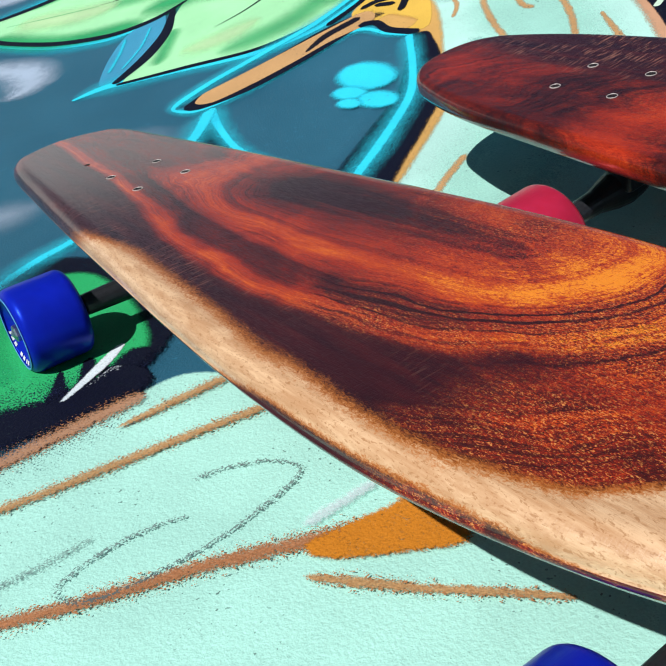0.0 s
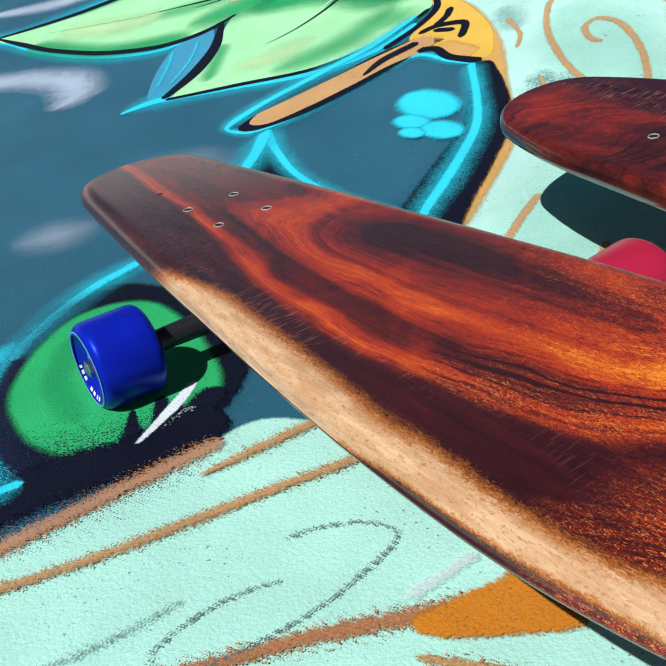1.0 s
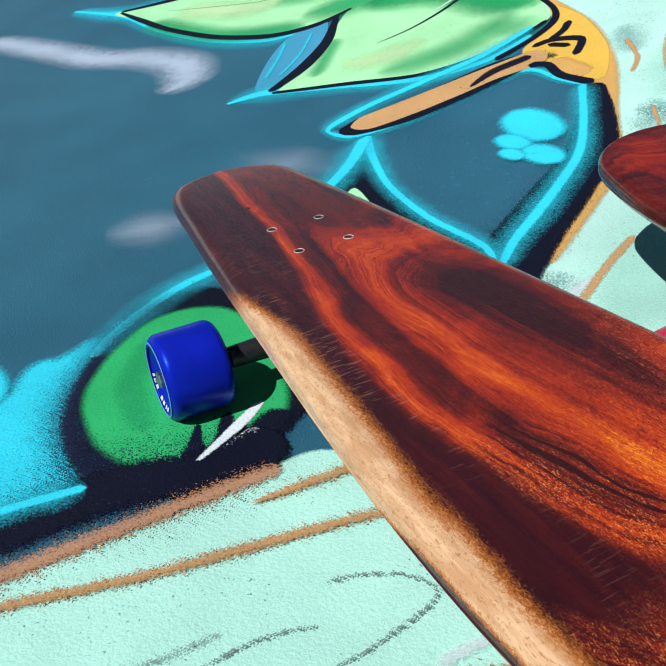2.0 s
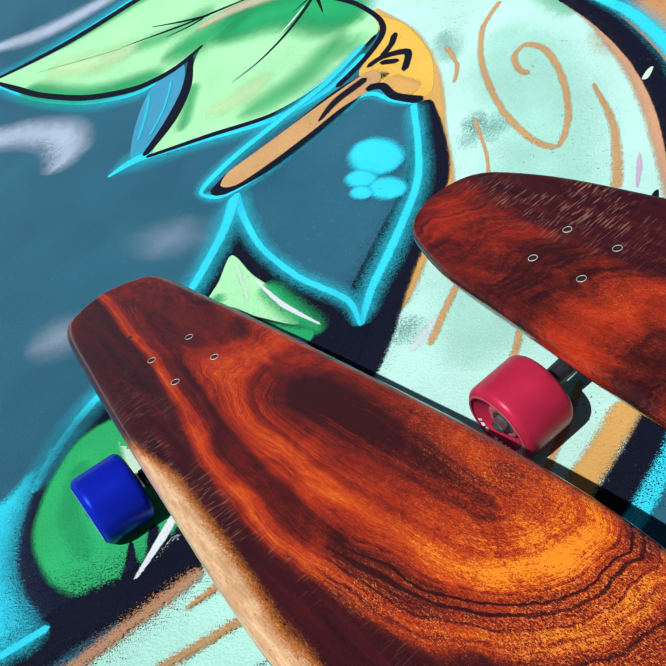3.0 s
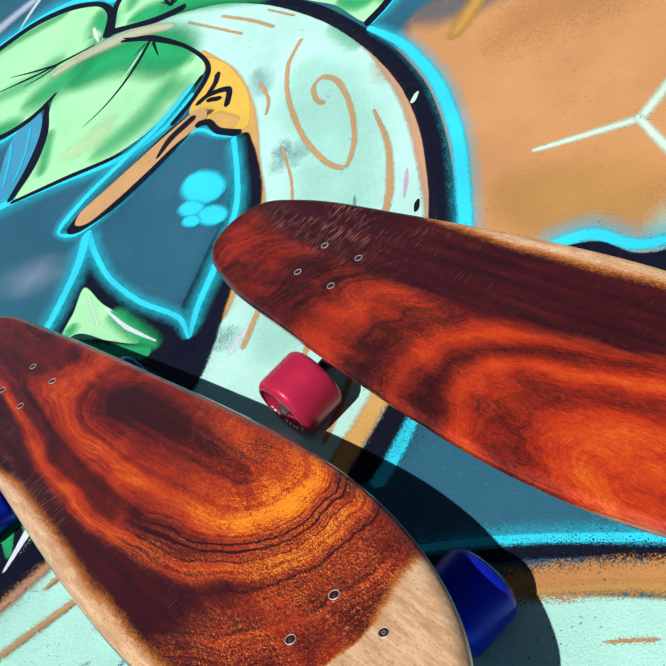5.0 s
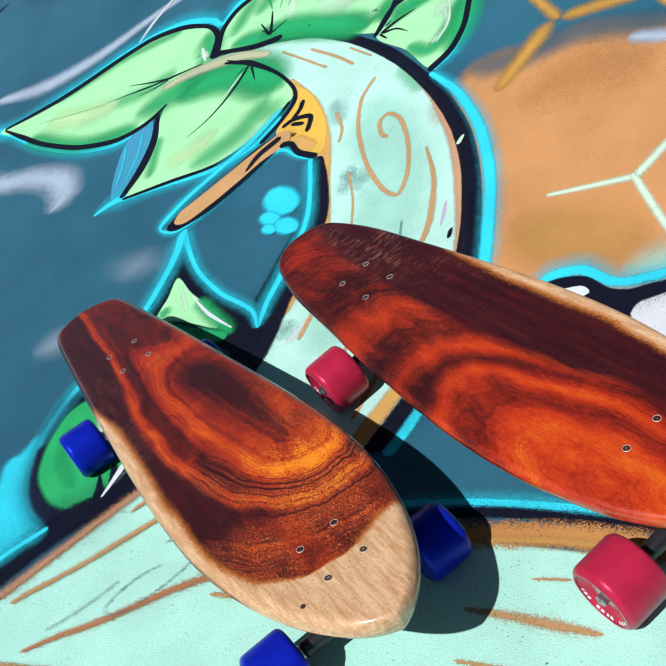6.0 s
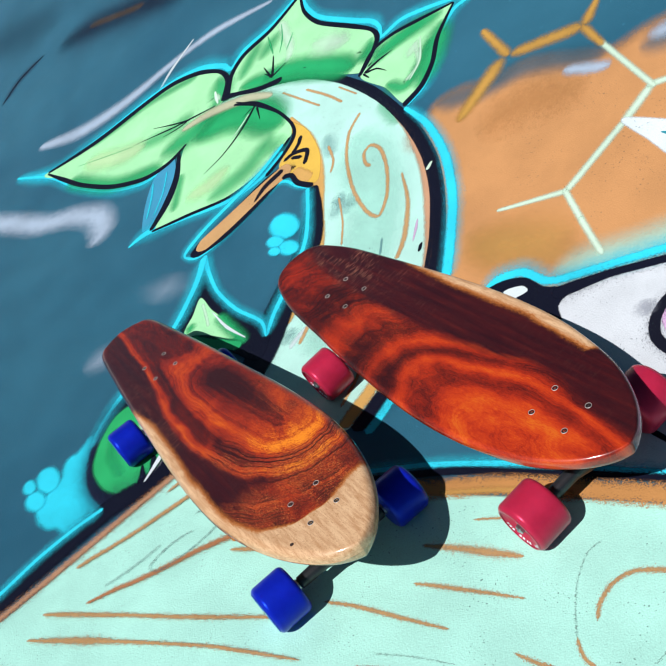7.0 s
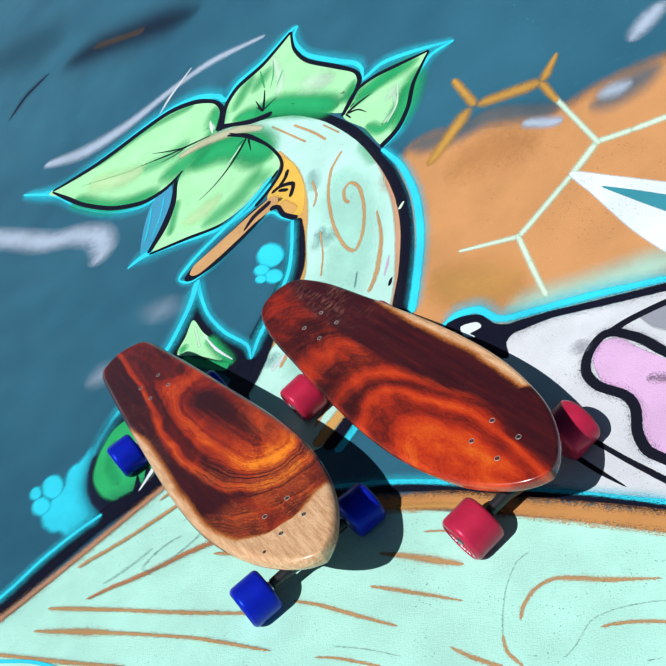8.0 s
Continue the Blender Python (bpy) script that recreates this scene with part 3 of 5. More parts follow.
PLAN_A = [(0.4715, 0.0000), (0.4680, 0.0245), (0.4600, 0.0440), (0.4400, 0.0609), (0.3450, 0.0725), (0.2357, 0.0834), (0.1323, 0.0920), (0.0345, 0.1000), (-0.0517, 0.1052), (-0.1380, 0.1058), (-0.2012, 0.0995), (-0.2587, 0.0862), (-0.3082, 0.0667), (-0.3450, 0.0431), (-0.3645, 0.0218), (-0.3726, 0.0000)]
PLAN_B = [(0.4225, 0.0000), (0.4195, 0.0248), (0.4080, 0.0445), (0.3830, 0.0580), (0.3185, 0.0745), (0.2162, 0.0868), (0.1242, 0.0966), (0.0230, 0.1052), (-0.0609, 0.1081), (-0.1357, 0.1046), (-0.2035, 0.0931), (-0.2565, 0.0776), (-0.3001, 0.0535), (-0.3289, 0.0253), (-0.3392, 0.0000)]
skateboard("dark red swirled hardwood cruiser with pale sapwood tail and blue wheels", (-0.0078, 0.5928), 122.76, PLAN_A, 0.026, 0.013, 0.016, figure_a, WOOD_A, 0.5313, 0.0340, 0.0995, 0.051, BLUE, BLUE_CORE, [(0.353, 0.018), (-0.300, 0.054)], 0.0, 2.1, ((0.017, 0.016), (-0.006, 0.0)), 0.0235)
skateboard("red-brown arched hardwood cruiser with dark heart and red wheels", (0.3244, 0.5841), 122.06, PLAN_B, 0.020, 0.007, 0.009, figure_b, WOOD_B, 0.4738, 0.0365, 0.098, 0.054, RED, RED_CORE, [], -0.005, 0.7, ((0.016, 0.006), (0.010, 0.0)))


# ---- the mural: thin layers of spray paint on the ground ----
LAID = []
STEP = 0.00004


def curve_points(pts, closed, tight=0.85):
    """A smooth curve through points of any dimension."""
    p = [np.array(q, float) for q in pts]
    n = len(p)
    out = []
    for i in range(n if closed else n - 1):
        a = p[(i - 1) % n] if closed or i > 0 else p[0]
        b, c = p[i], p[(i + 1) % n]
        d = p[(i + 2) % n] if closed or i + 2 < n else p[-1]
        long = np.linalg.norm((c - b)[:2])
        m = max(3, min(16, int(long / 0.008)))
        t0, t1 = (c - a) * 0.5 * tight, (d - b) * 0.5 * tight
        for k in range(m):
            t = k / m
            out.append((2 * t ** 3 - 3 * t * t + 1) * b + (t ** 3 - 2 * t * t + t) * t0 + (-2 * t ** 3 + 3 * t * t) * c + (t ** 3 - t * t) * t1)
    if not closed:
        out.append(p[-1])
    return out


def numbers(text, size):
    v = [float(x) / 1000 for x in text.split()]
    return [v[i:i + size] for i in range(0, len(v), size)]


def lay(name, verts, faces, cover, spray, material):
    """Lays a piece of paint over all that it may overlap."""
    xs, ys = [v[0] for v in verts], [v[1] for v in verts]
    box = (min(xs), max(xs), min(ys), max(ys))
    level = 1 + max([l for b, l in LAID if b[0] < box[1] and box[0] < b[1] and b[2] < box[3] and box[2] < b[3]], default=0)
    LAID.append((box, level))
    me = bpy.data.meshes.new(name)
    me.from_pydata([(v[0], v[1], ground_height(v[0], v[1]) + 0.0003 + level * STEP) for v in verts], [], faces)
    me.attributes.new("cover", "FLOAT", "POINT").data.foreach_set("value", cover)
    me.attributes.new("spray", "FLOAT_VECTOR", "POINT").data.foreach_set("vector", list(spray) * len(verts))
    me.materials.append(material)
    me.shade_smooth()
    ob = new(name, me)
    ob.parent = ground
    return ob


ACROSS = [(1 - k / 4, 1 - abs(1 - k / 4)) for k in range(9)]


def stroke(name, material, width, text, soft, alpha, speck):
    """A sprayed line. text: millimetres along it, with its own width at each point where width is 0."""
    pts = numbers(text, 2 if width else 3)
    if width:
        pts = [(*q, width / 1000) for q in pts]
    line = curve_points(pts, False)
    run = [0.0]
    for a, b in zip(line, line[1:]):
        run.append(run[-1] + float(np.linalg.norm((b - a)[:2])))
    grow = 1.0 + 0.35 * soft
    verts, cover, faces = [], [], []
    for i, q in enumerate(line):
        a, b = line[max(i - 1, 0)], line[min(i + 1, len(line) - 1)]
        d = (b - a)[:2]
        d = d / (np.linalg.norm(d) + 1e-9)
        side = np.array((-d[1], d[0])) * max(q[2], 0.0004) * grow / 2
        near = min(run[i], run[-1] - run[i]) / (max(q[2], 0.0004) * (0.5 if soft < 0.8 else 0.9))
        fade = math.sqrt(max(0.0, 1 - (1 - min(1.0, near)) ** 2))
        for k, c in ACROSS:
            verts.append(q[:2] + side * k * (0.25 + 0.75 * fade))
            cover.append(c * fade if soft >= 0.8 else c * (1.0 if fade > 0.01 else 0.0))
        if i:
            for k in range(8):
                j = i * 9 + k
                faces.append((j - 9, j, j + 1, j - 8))
    return lay(name, verts, faces, cover, (max(soft, 0.05), alpha, speck), material)


def patch(name, material, text, soft, alpha, speck):
    """A filled painted shape with a feathered border of soft millimetres."""
    line = [q[:2] for q in curve_points(numbers(text, 2), True)]
    area = sum(a[0] * b[1] - b[0] * a[1] for a, b in zip(line, line[1:] + line[:1]))
    if area < 0:
        line.reverse()
    n = len(line)
    verts, cover = list(line), [1.0] * n
    for i in range(n):
        d = line[(i + 1) % n] - line[i - 1]
        d = d / (np.linalg.norm(d) + 1e-9)
        verts.append(line[i] + np.array((d[1], -d[0])) * soft / 1000)
        cover.append(0.0)
    inner = [Vector((float(v[0]), float(v[1]))) for v in line]
    if max(ground_height(v.x, v.y) for v in inner) > LOW + 0.0005:
        lo, hi = np.min(line, axis=0), np.max(line, axis=0)
        ring = np.array(line)
        nxt = np.roll(ring, -1, axis=0)
        gx, gy = np.meshgrid(np.arange(lo[0], hi[0], 0.014), np.arange(lo[1], hi[1], 0.014))
        for x, y in zip(gx.ravel() + 0.0003, gy.ravel() + 0.0002):
            cross = ((ring[:, 1] > y) != (nxt[:, 1] > y)) & (x < (nxt[:, 0] - ring[:, 0]) * (y - ring[:, 1]) / (nxt[:, 1] - ring[:, 1] + 1e-12) + ring[:, 0])
            if cross.sum() % 2 and np.min(np.hypot(ring[:, 0] - x, ring[:, 1] - y)) > 0.004:
                inner.append(Vector((float(x), float(y))))
    found = delaunay_2d_cdt(inner, [], [list(range(n))], 1, 1e-7)
    base = len(verts)
    place = []
    for k, origin in enumerate(found[3]):
        first = [o for o in origin if o < n]
        if first:
            place.append(first[0])
        else:
            place.append(len(verts))
            verts.append(np.array(found[0][k]))
            cover.append(1.0)
    faces = []
    for f in found[2]:
        f = [place[k] for k in f]
        if len(set(f)) < 3:
            continue
        a, b, c = (verts[k] for k in f[:3])
        faces.append(tuple(f) if (b[0] - a[0]) * (c[1] - a[1]) > (b[1] - a[1]) * (c[0] - a[0]) else tuple(f[::-1]))
    for i in range(n):
        j = (i + 1) % n
        faces.append((i, i + n, j + n, j))
    return lay(name, verts, faces, cover, (1.0, alpha, speck), material)


patch('orange_shell', ORANGE, "357 848  402 1031  411 1261  462 1277  524 1232  591 1223  668 1154  726 1109  786 1105  849 1092  912 1070  997 1026  960 626  829 608  711 651  581 700  497 732  429 793", 48, 1, 0.3)
stroke('teal_haze', TEAL, 62.5, "415 1308  510 1257  603 1230  723 1130", 1, 0.55, 0.3)
stroke('sand_haze', SAND, 102.3, "395 938  469 826  559 762", 1, 0.45, 0.3)
stroke('brown_haze', TAN, 117.0, "467 1153  573 1149  673 1078", 1, 0.35, 1.1)
stroke('pale_haze', MINT, 84.3, "502 755  608 716  710 690  801 675", 1, 0.65, 0.2)
stroke('orange_haze', AMBER, 129.4, "380 902  497 839  571 806", 1, 0.5, 0.2)
stroke('grey_haze', TEAL, 84.7, "765 1093  820 1082  916 1080", 1, 0.6, 0.2)
stroke('honeycomb_line', PALE, 0, "457 946 8.3  578 894 15.3", 0.9, 1, 0.3)
stroke('honeycomb_line', PALE, 16.9, "567 894  699 963", 0.9, 1, 0.3)
stroke('honeycomb_line', PALE, 20.1, "689 957  760 1001", 0.9, 1, 0.3)
stroke('honeycomb_line', PALE, 16.5, "746 1003  821 973", 0.9, 1, 0.3)
stroke('honeycomb_line', PALE, 16.1, "811 977  898 948", 0.9, 1, 0.3)
stroke('honeycomb_line', PALE, 12.5, "723 1176  759 987", 0.9, 1, 0.3)
stroke('honeycomb_line', PALE, 12.5, "570 907  575 816", 0.9, 1, 0.3)
stroke('honeycomb_line', PALE, 12.6, "574 832  581 733", 0.9, 1, 0.3)
stroke('honeycomb_line', MUSTARD, 0, "717 1236 38.8  580 1299 30.5", 1, 1, 0.4)
stroke('honeycomb_line', MUSTARD, 0, "579 1295 24.8  552 1427 19.2", 1, 1, 0.4)
stroke('honeycomb_line', MUSTARD, 0, "569 1305 45.4  444 1215 32.7", 1, 1, 0.4)
stroke('honeycomb_line', MUSTARD, 0, "713 1234 35.6  765 1291 10.8", 1, 1, 0.4)
stroke('honeycomb_line', MUSTARD, 0, "712 1241 21.1  726 1154 14.9", 1, 1, 0.4)
patch('white_ray', WHITE, "694 966  752 902  821 822  928 696  862 540  801 638  775 697  746 774  729 835  714 893", 5, 1.0, 0.4)
stroke('teal_ray', SEA, 0, "731 895 2.6  774 834 18.3  822 765 31.9  867 706 38.4", 0.2, 1.0, 0.5)
stroke('white_smear', LILAC, 30.1, "648 1165  687 1127  723 1098", 1, 0.9, 0.5)
stroke('white_smear', LILAC, 43.2, "788 1111  824 1093  858 1082", 1, 0.7, 0.5)
stroke('white_smear', LILAC, 51.4, "882 1185  924 1210  975 1232", 1, 0.9, 0.5)
stroke('white_smear', LILAC, 0, "-867 2438 40.3  -663 2328 75.2  -467 2284 64.2  -251 2283 40.2  -113 2261 40.7  86 2173 17", 0.9, 0.8, 0.5)
stroke('white_smear', LILAC, 95.9, "-1120 2207  -891 2025  -743 1901  -620 1842  -525 1762  -494 1674  -525 1617", 0.9, 0.85, 0.8)
stroke('white_scratch', WHITE, 0, "-345 2174 6.5  -286 2250 16.7  -198 2321 6.8", 0.5, 0.8, 0.5)
stroke('white_mist', LILAC, 223.9, "-286 1218  -251 1268  -225 1308", 1, 0.42, 0.2)
stroke('white_mist', LILAC, 119.6, "-437 1083  -391 1099  -341 1125", 1, 0.5, 0.2)
stroke('navy_overspray', NAVY_DOTS, 0, "-1168 3016 51.5  -1085 3105 75.9  -956 3132 56.4", 1, 1, 1)
stroke('dark_stain', NAVY, 0, "-1168 3016 6.0  -1085 3105 12.1  -956 3132 7.9", 0.5, 0.8, 0.8)
stroke('dark_stain', NAVY, 350.0, "-1505 3820  -1165 3545  -895 3304", 1, 0.22, 0.5)
stroke('navy_overspray', NAVY_DOTS, 286.3, "-866 3093  -647 2977  -443 2838  -163 2633", 1, 1, 1)
stroke('dark_stain', NAVY, 130.0, "-866 3093  -647 2977  -443 2838  -163 2633", 1, 0.22, 0.9)
stroke('brown_stain', BROWN, 34.0, "-696 3027  -553 2918  -422 2823", 1, 0.4, 2)
patch('white_creature', GREYWHITE, "494 688  517 703  578 692  678 658  751 633  931 562  757 169  629 282  549 339  497 374  458 399  474 516  480 623", 5, 1.0, 0.4)
stroke('grey_shade', GREY, 0, "698 614 4.8  733 584 48.1  807 555 92.6", 0.4, 0.9, 0.5)
stroke('cyan_glow', CYAN, 0, "390 782 24.7  425 797 54.4  464 784 51.1  498 739 46.3  570 715 46.7  652 689 48.4  756 649 37.6  833 622 35.8", 1, 0.5, 0.6)
stroke('cyan_outline', CYAN, 0, "390 782 7.7  425 797 19.1  464 784 18.1  498 739 16.3  570 715 16.4  652 689 17.1  756 649 13.1  833 622 12.4", 0.5, 1, 0.8)
patch('navy_bump', NAVY, "401 783  432 786  465 769  485 734  509 716  517 703  494 685  490 651  463 682  433 732", 3, 1.0, 0.4)
stroke('navy_overspray', NAVY_DOTS, 0, "492 709 57.5  518 706 52.3  579 694 33.4  646 671 31.8  752 634 33.5  829 608 31.9", 1, 1, 1)
stroke('navy_outline', NAVY, 0, "492 709 26.1  518 706 23.8  579 694 15.2  646 671 14.5  752 634 15.2  829 608 14.5", 0.2, 1, 0.8)
patch('white_highlight', WHITE, "428 765  455 758  461 743  439 741  447 728  431 741", 2, 1.0, 0.4)
patch('pink_ear', PINK, "614 569  631 593  659 586  678 554  707 511  765 420  719 300  656 360  642 399  650 450  643 487  617 517", 3, 1.0, 0.4)
stroke('navy_overspray', NAVY_DOTS, 31.1, "654 356  636 381  633 416  643 456  636 485  607 519  597 553  610 585  637 605  659 600  689 566  712 524", 1, 1, 1)
stroke('navy_outline', INK, 16.1, "712 283  654 356  636 381  633 416  643 456  636 485  607 519  597 553  610 585  637 605  659 600  689 566  712 524  770 432", 0.15, 1, 0.7)
stroke('navy_outline', INK, 0, "651 605 13.8  684 610 12  742 608 11.7  823 595 11.2", 0.15, 1, 0.8)
stroke('navy_line', INK, 0, "570 436 7.8  608 377 8.8  656 308 10.7", 0.2, 1, 0.8)
stroke('navy_line', INK, 0, "541 419 7.7  566 378 7.5  593 338 1.8", 0.2, 1, 1)
stroke('ink_speckle', INK, 18.9, "672 499  703 477", 1, 0.45, 1.6)
stroke('grey_mist', GREY, 39.0, "600 587  604 623", 1, 0.6, 0.6)
stroke('cyan_glow', CYAN, 29.8, "144 534  247 502  316 473  412 426  497 374  633 294  733 231", 1, 0.5, 0.6)
stroke('cyan_outline', CYAN, 10.3, "144 534  247 502  316 473  412 426  497 374  633 294  733 231", 0.5, 1, 0.3)
patch('mint_planks', MINT, "-732 277  -451 451  -366 508  -271 577  -195 632  -125 685  17 605  172 486  309 418  486 329  618 251  757 169  698 -139  447 -201  -44 -128  -520 43", 4, 1.0, 0.4)
stroke('navy_overspray', NAVY_DOTS, 29.4, "114 526  246 487  315 460  438 395  548 336  630 284  728 220", 1, 1, 1)
stroke('navy_band', NAVY, 13.3, "114 526  246 487  315 460  438 395  548 336  630 284  728 220", 0.5, 1, 0.9)
stroke('orange_band', TAN, 34.3, "143 497  257 453  344 422  434 374  542 313  623 265  720 199", 0.7, 1, 1.1)
stroke('orange_streak', AMBER, 13.7, "263 444  342 414  433 367", 1, 0.7, 0.4)
patch('mint_neck', MINTPALE, "-278 1933  -150 1897  -30 1841  81 1762  181 1670  268 1538  330 1395  362 1250  365 1139  350 1022  327 927  279 818  225 706  180 656  135 626  89 656  9 795  -8 877  15 927  54 1021  99 1102  120 1198  135 1305  132 1445  95 1594  22 1727  -60 1822  -166 1873", 3, 1.0, 0.4)
stroke('mint_sheen', MINT, 137.5, "237 1395  257 1204  225 1064  162 953  90 823", 1, 0.7, 0.3)
stroke('green_shade', LEAF, 37.4, "307 1437  336 1325", 1, 0.4, 0.5)
stroke('pink_shade', PINKTAN, 50.6, "353 1294  360 1210", 1, 0.5, 0.5)
stroke('grey_mist', GREYGREEN, 49.4, "155 1229  194 1221", 1, 0.6, 1.2)
stroke('grey_mist', GREYGREEN, 43.7, "171 1456  180 1371", 1, 0.4, 1)
stroke('tan_edge', PINKTAN, 0, "321 1415 5.7  352 1288 17.4  360 1170 20.8  352 1071 22  325 929 22  280 829 22", 0.7, 1, 0.6)
stroke('cyan_edge', CYAN, 20.8, "250 698  225 666  201 635  170 600", 0.5, 1, 0.6)
stroke('navy_overspray', NAVY_DOTS, 70.1, "235 714  211 681  185 651  152 616", 1, 1, 1)
stroke('navy_neck_edge', NAVY, 31.8, "235 714  211 681  185 651  152 616", 0.4, 1, 1)
stroke('sand_edge', SAND, 27.6, "219 731  188 695  161 665  132 632", 0.5, 1, 0.8)
stroke('yellow_edge', SAND, 0, "89 1608 10.9  128 1481 32.2  139 1361 34.9  130 1235 25.2  117 1123 30  74 1028 30  33 947 30", 0.5, 1, 0.5)
patch('yellow_patch', YOLK, "82 1598  127 1522  149 1414  137 1333  112 1343  80 1398  56 1421  48 1469  81 1508  92 1538", 3, 1.0, 0.4)
stroke('tan_patch', SAND, 32.7, "80 1413  119 1349", 0.5, 1, 0.5)
stroke('navy_overspray', NAVY_DOTS, 0, "20 1449 26  57 1436 50.5  91 1422 16.8", 1, 1, 1)
stroke('navy_smudge', NAVY, 0, "20 1449 11.8  57 1436 23  91 1422 5.6", 1, 0.7, 0.8)
patch('navy_neck_band', NAVY, "5 1818  82 1784  159 1716  239 1614  305 1496  349 1373  377 1272  391 1169  385 1070  364 961  339 866  309 885  337 981  359 1091  362 1195  344 1310  303 1445  236 1584  157 1695  81 1762", 2, 1, 0.8)
stroke('cyan_glow', CYAN, 0, "359 1363 19.8  393 1272 31  408 1161 36.7  399 1046 39.6  373 943 39.7  347 855 38", 1, 0.5, 0.6)
stroke('cyan_outline', CYAN, 0, "356 1362 9.5  390 1271 16.4  405 1160 19.5  396 1045 21.1  370 942 21.1  344 854 20.3", 0.5, 1, 0.5)
stroke('grey_mist', GREYGREEN, 48, "146 1190  177 1198  221 1199", 1, 0.42, 1.6)
stroke('grey_mist', GREYGREEN, 40, "31 891  47 911  64 922", 1, 0.5, 1.6)
stroke('white_streak', WHITE, 16, "42 873  60 894  86 918", 1, 0.7, 0.5)
stroke('tan_grain_line', TANLINE, 9.1, "262 1447  226 1406  209 1331  211 1227  230 1141  253 1109  277 1152  289 1225  286 1291  267 1323  249 1313  248 1282  258 1261", 0.7, 0.9, 1.1)
stroke('tan_grain_line', TANLINE, 0, "316 1187 4.5  314 1101 10.4  292 1015 13.4  267 967 10", 0.7, 0.9, 1.1)
stroke('tan_grain_line', TANLINE, 7.1, "141 1668  192 1588  226 1523", 0.7, 0.9, 1.1)
stroke('tan_grain_line', TANLINE, 6.0, "78 1724  137 1625  171 1568", 0.7, 0.9, 1.1)
stroke('tan_grain_line', TANLINE, 4.5, "223 1587  264 1513", 0.7, 0.9, 1.1)
stroke('tan_grain_line', TANLINE, 7.0, "173 1416  179 1358  167 1323", 0.7, 0.9, 1.1)
stroke('tan_grain_line', TANLINE, 4.9, "177 1233  177 1155  167 1087", 0.7, 0.9, 1.1)
stroke('tan_grain_line', TANLINE, 9.6, "123 978  93 932  63 874", 0.7, 0.9, 1.1)
stroke('tan_grain_line', TANLINE, 8.7, "156 870  136 822  99 784", 0.7, 0.9, 1.1)
stroke('tan_grain_line', TANLINE, 7.9, "186 770  158 719  132 679", 0.7, 0.9, 1.1)
stroke('pink_mark', PINK, 0, "324 1041 2.4  316 1017 7.2  304 987 2.4", 0.8, 0.8, 0.5)
stroke('pencil_mark', GREYGREEN, 4.8, "250 1046  239 1000", 0.6, 0.9, 1)
patch('ink_fleck', INK, "314 970  321 974  316 959  310 957", 1, 1.0, 0.4)
patch('cream_fleck', PALE, "363 1151  373 1161  379 1161  369 1148", 1, 1.0, 0.4)
stroke('cyan_glow', CYAN, 0, "-939 2322 39.7  -774 2203 98.4  -589 2195 95.6  -407 2192 89.2  -284 2177 82.4  -182 2132 83.6  -100 2055 63.4  -70 2005 60.3  -22 2039 87.7  71 2050 86.3  164 2093 74  195 2093 36.3", 1, 0.5, 0.6)
stroke('cyan_outline', CYAN, 0, "-939 2322 9.3  -774 2203 31.7  -589 2195 30.8  -407 2192 28.8  -284 2177 26.6  -182 2132 27.7  -100 2055 21  -70 2005 18.7  -22 2039 29.1  71 2050 28.6  164 2093 23.9  195 2093 9.4", 0.5, 1.0, 0.5)
stroke('cyan_glow', CYAN, 0, "195 2093 32.9  175 2040 51  207 1925 45.7  289 1799 55.6  338 1732 47.6  353 1687 34.2  351 1648 50  408 1654 52.6  485 1615 48  585 1548 22.2", 1, 0.5, 0.6)
stroke('cyan_outline', CYAN, 0, "195 2093 8.6  175 2040 16.9  207 1925 15.4  289 1799 18.8  338 1732 16.1  353 1687 11.3  351 1648 16.1  408 1654 17  485 1615 15.5  585 1548 5.8", 0.5, 1.0, 0.5)
stroke('cyan_glow', CYAN, 0, "585 1548 23.8  518 1554 48.9  463 1492 51.6  439 1426 49.3  402 1383 51.9  359 1363 37.5", 1, 0.5, 0.6)
stroke('cyan_outline', CYAN, 0, "585 1548 6.2  518 1554 15.8  463 1492 17.1  439 1426 16.3  402 1383 17.2  359 1363 11.6", 0.5, 1.0, 0.5)
stroke('cyan_glow', CYAN, 0, "-928 2311 36.1  -768 2174 54.6  -631 1995 46.7  -488 1855 59.7  -364 1783 65.6  -273 1792 60.1", 1, 0.5, 0.6)
stroke('cyan_outline', CYAN, 0, "-928 2311 8.5  -768 2174 16.9  -631 1995 14.5  -488 1855 18.9  -364 1783 20.8  -273 1792 18.6", 0.5, 1.0, 0.5)
patch('blue_sliver', SKYTEAL, "-273 1807  -332 1765  -353 1666  -351 1552  -320 1548  -285 1631  -262 1725", 2, 1.0, 0.4)
stroke('cyan_glow', CYAN, 0, "-391 1515 33  -331 1535 85.6  -214 1500 53.3  -95 1461 51.2  -5 1466 46.3  61 1509 36.7", 1, 0.5, 0.6)
stroke('cyan_outline', CYAN, 0, "-391 1515 8.6  -331 1535 28.9  -214 1500 16.9  -95 1461 16.2  -5 1466 14.4  61 1509 10.7", 0.5, 1.0, 0.5)
patch('green_leaf', LEAFLIGHT, "-794 2213  -589 2187  -406 2180  -283 2163  -182 2109  -109 2033  -84 1957  -101 1887  -166 1873  -228 1818  -288 1796  -373 1802  -490 1874  -625 2008  -723 2127", 2, 1.0, 0.4)
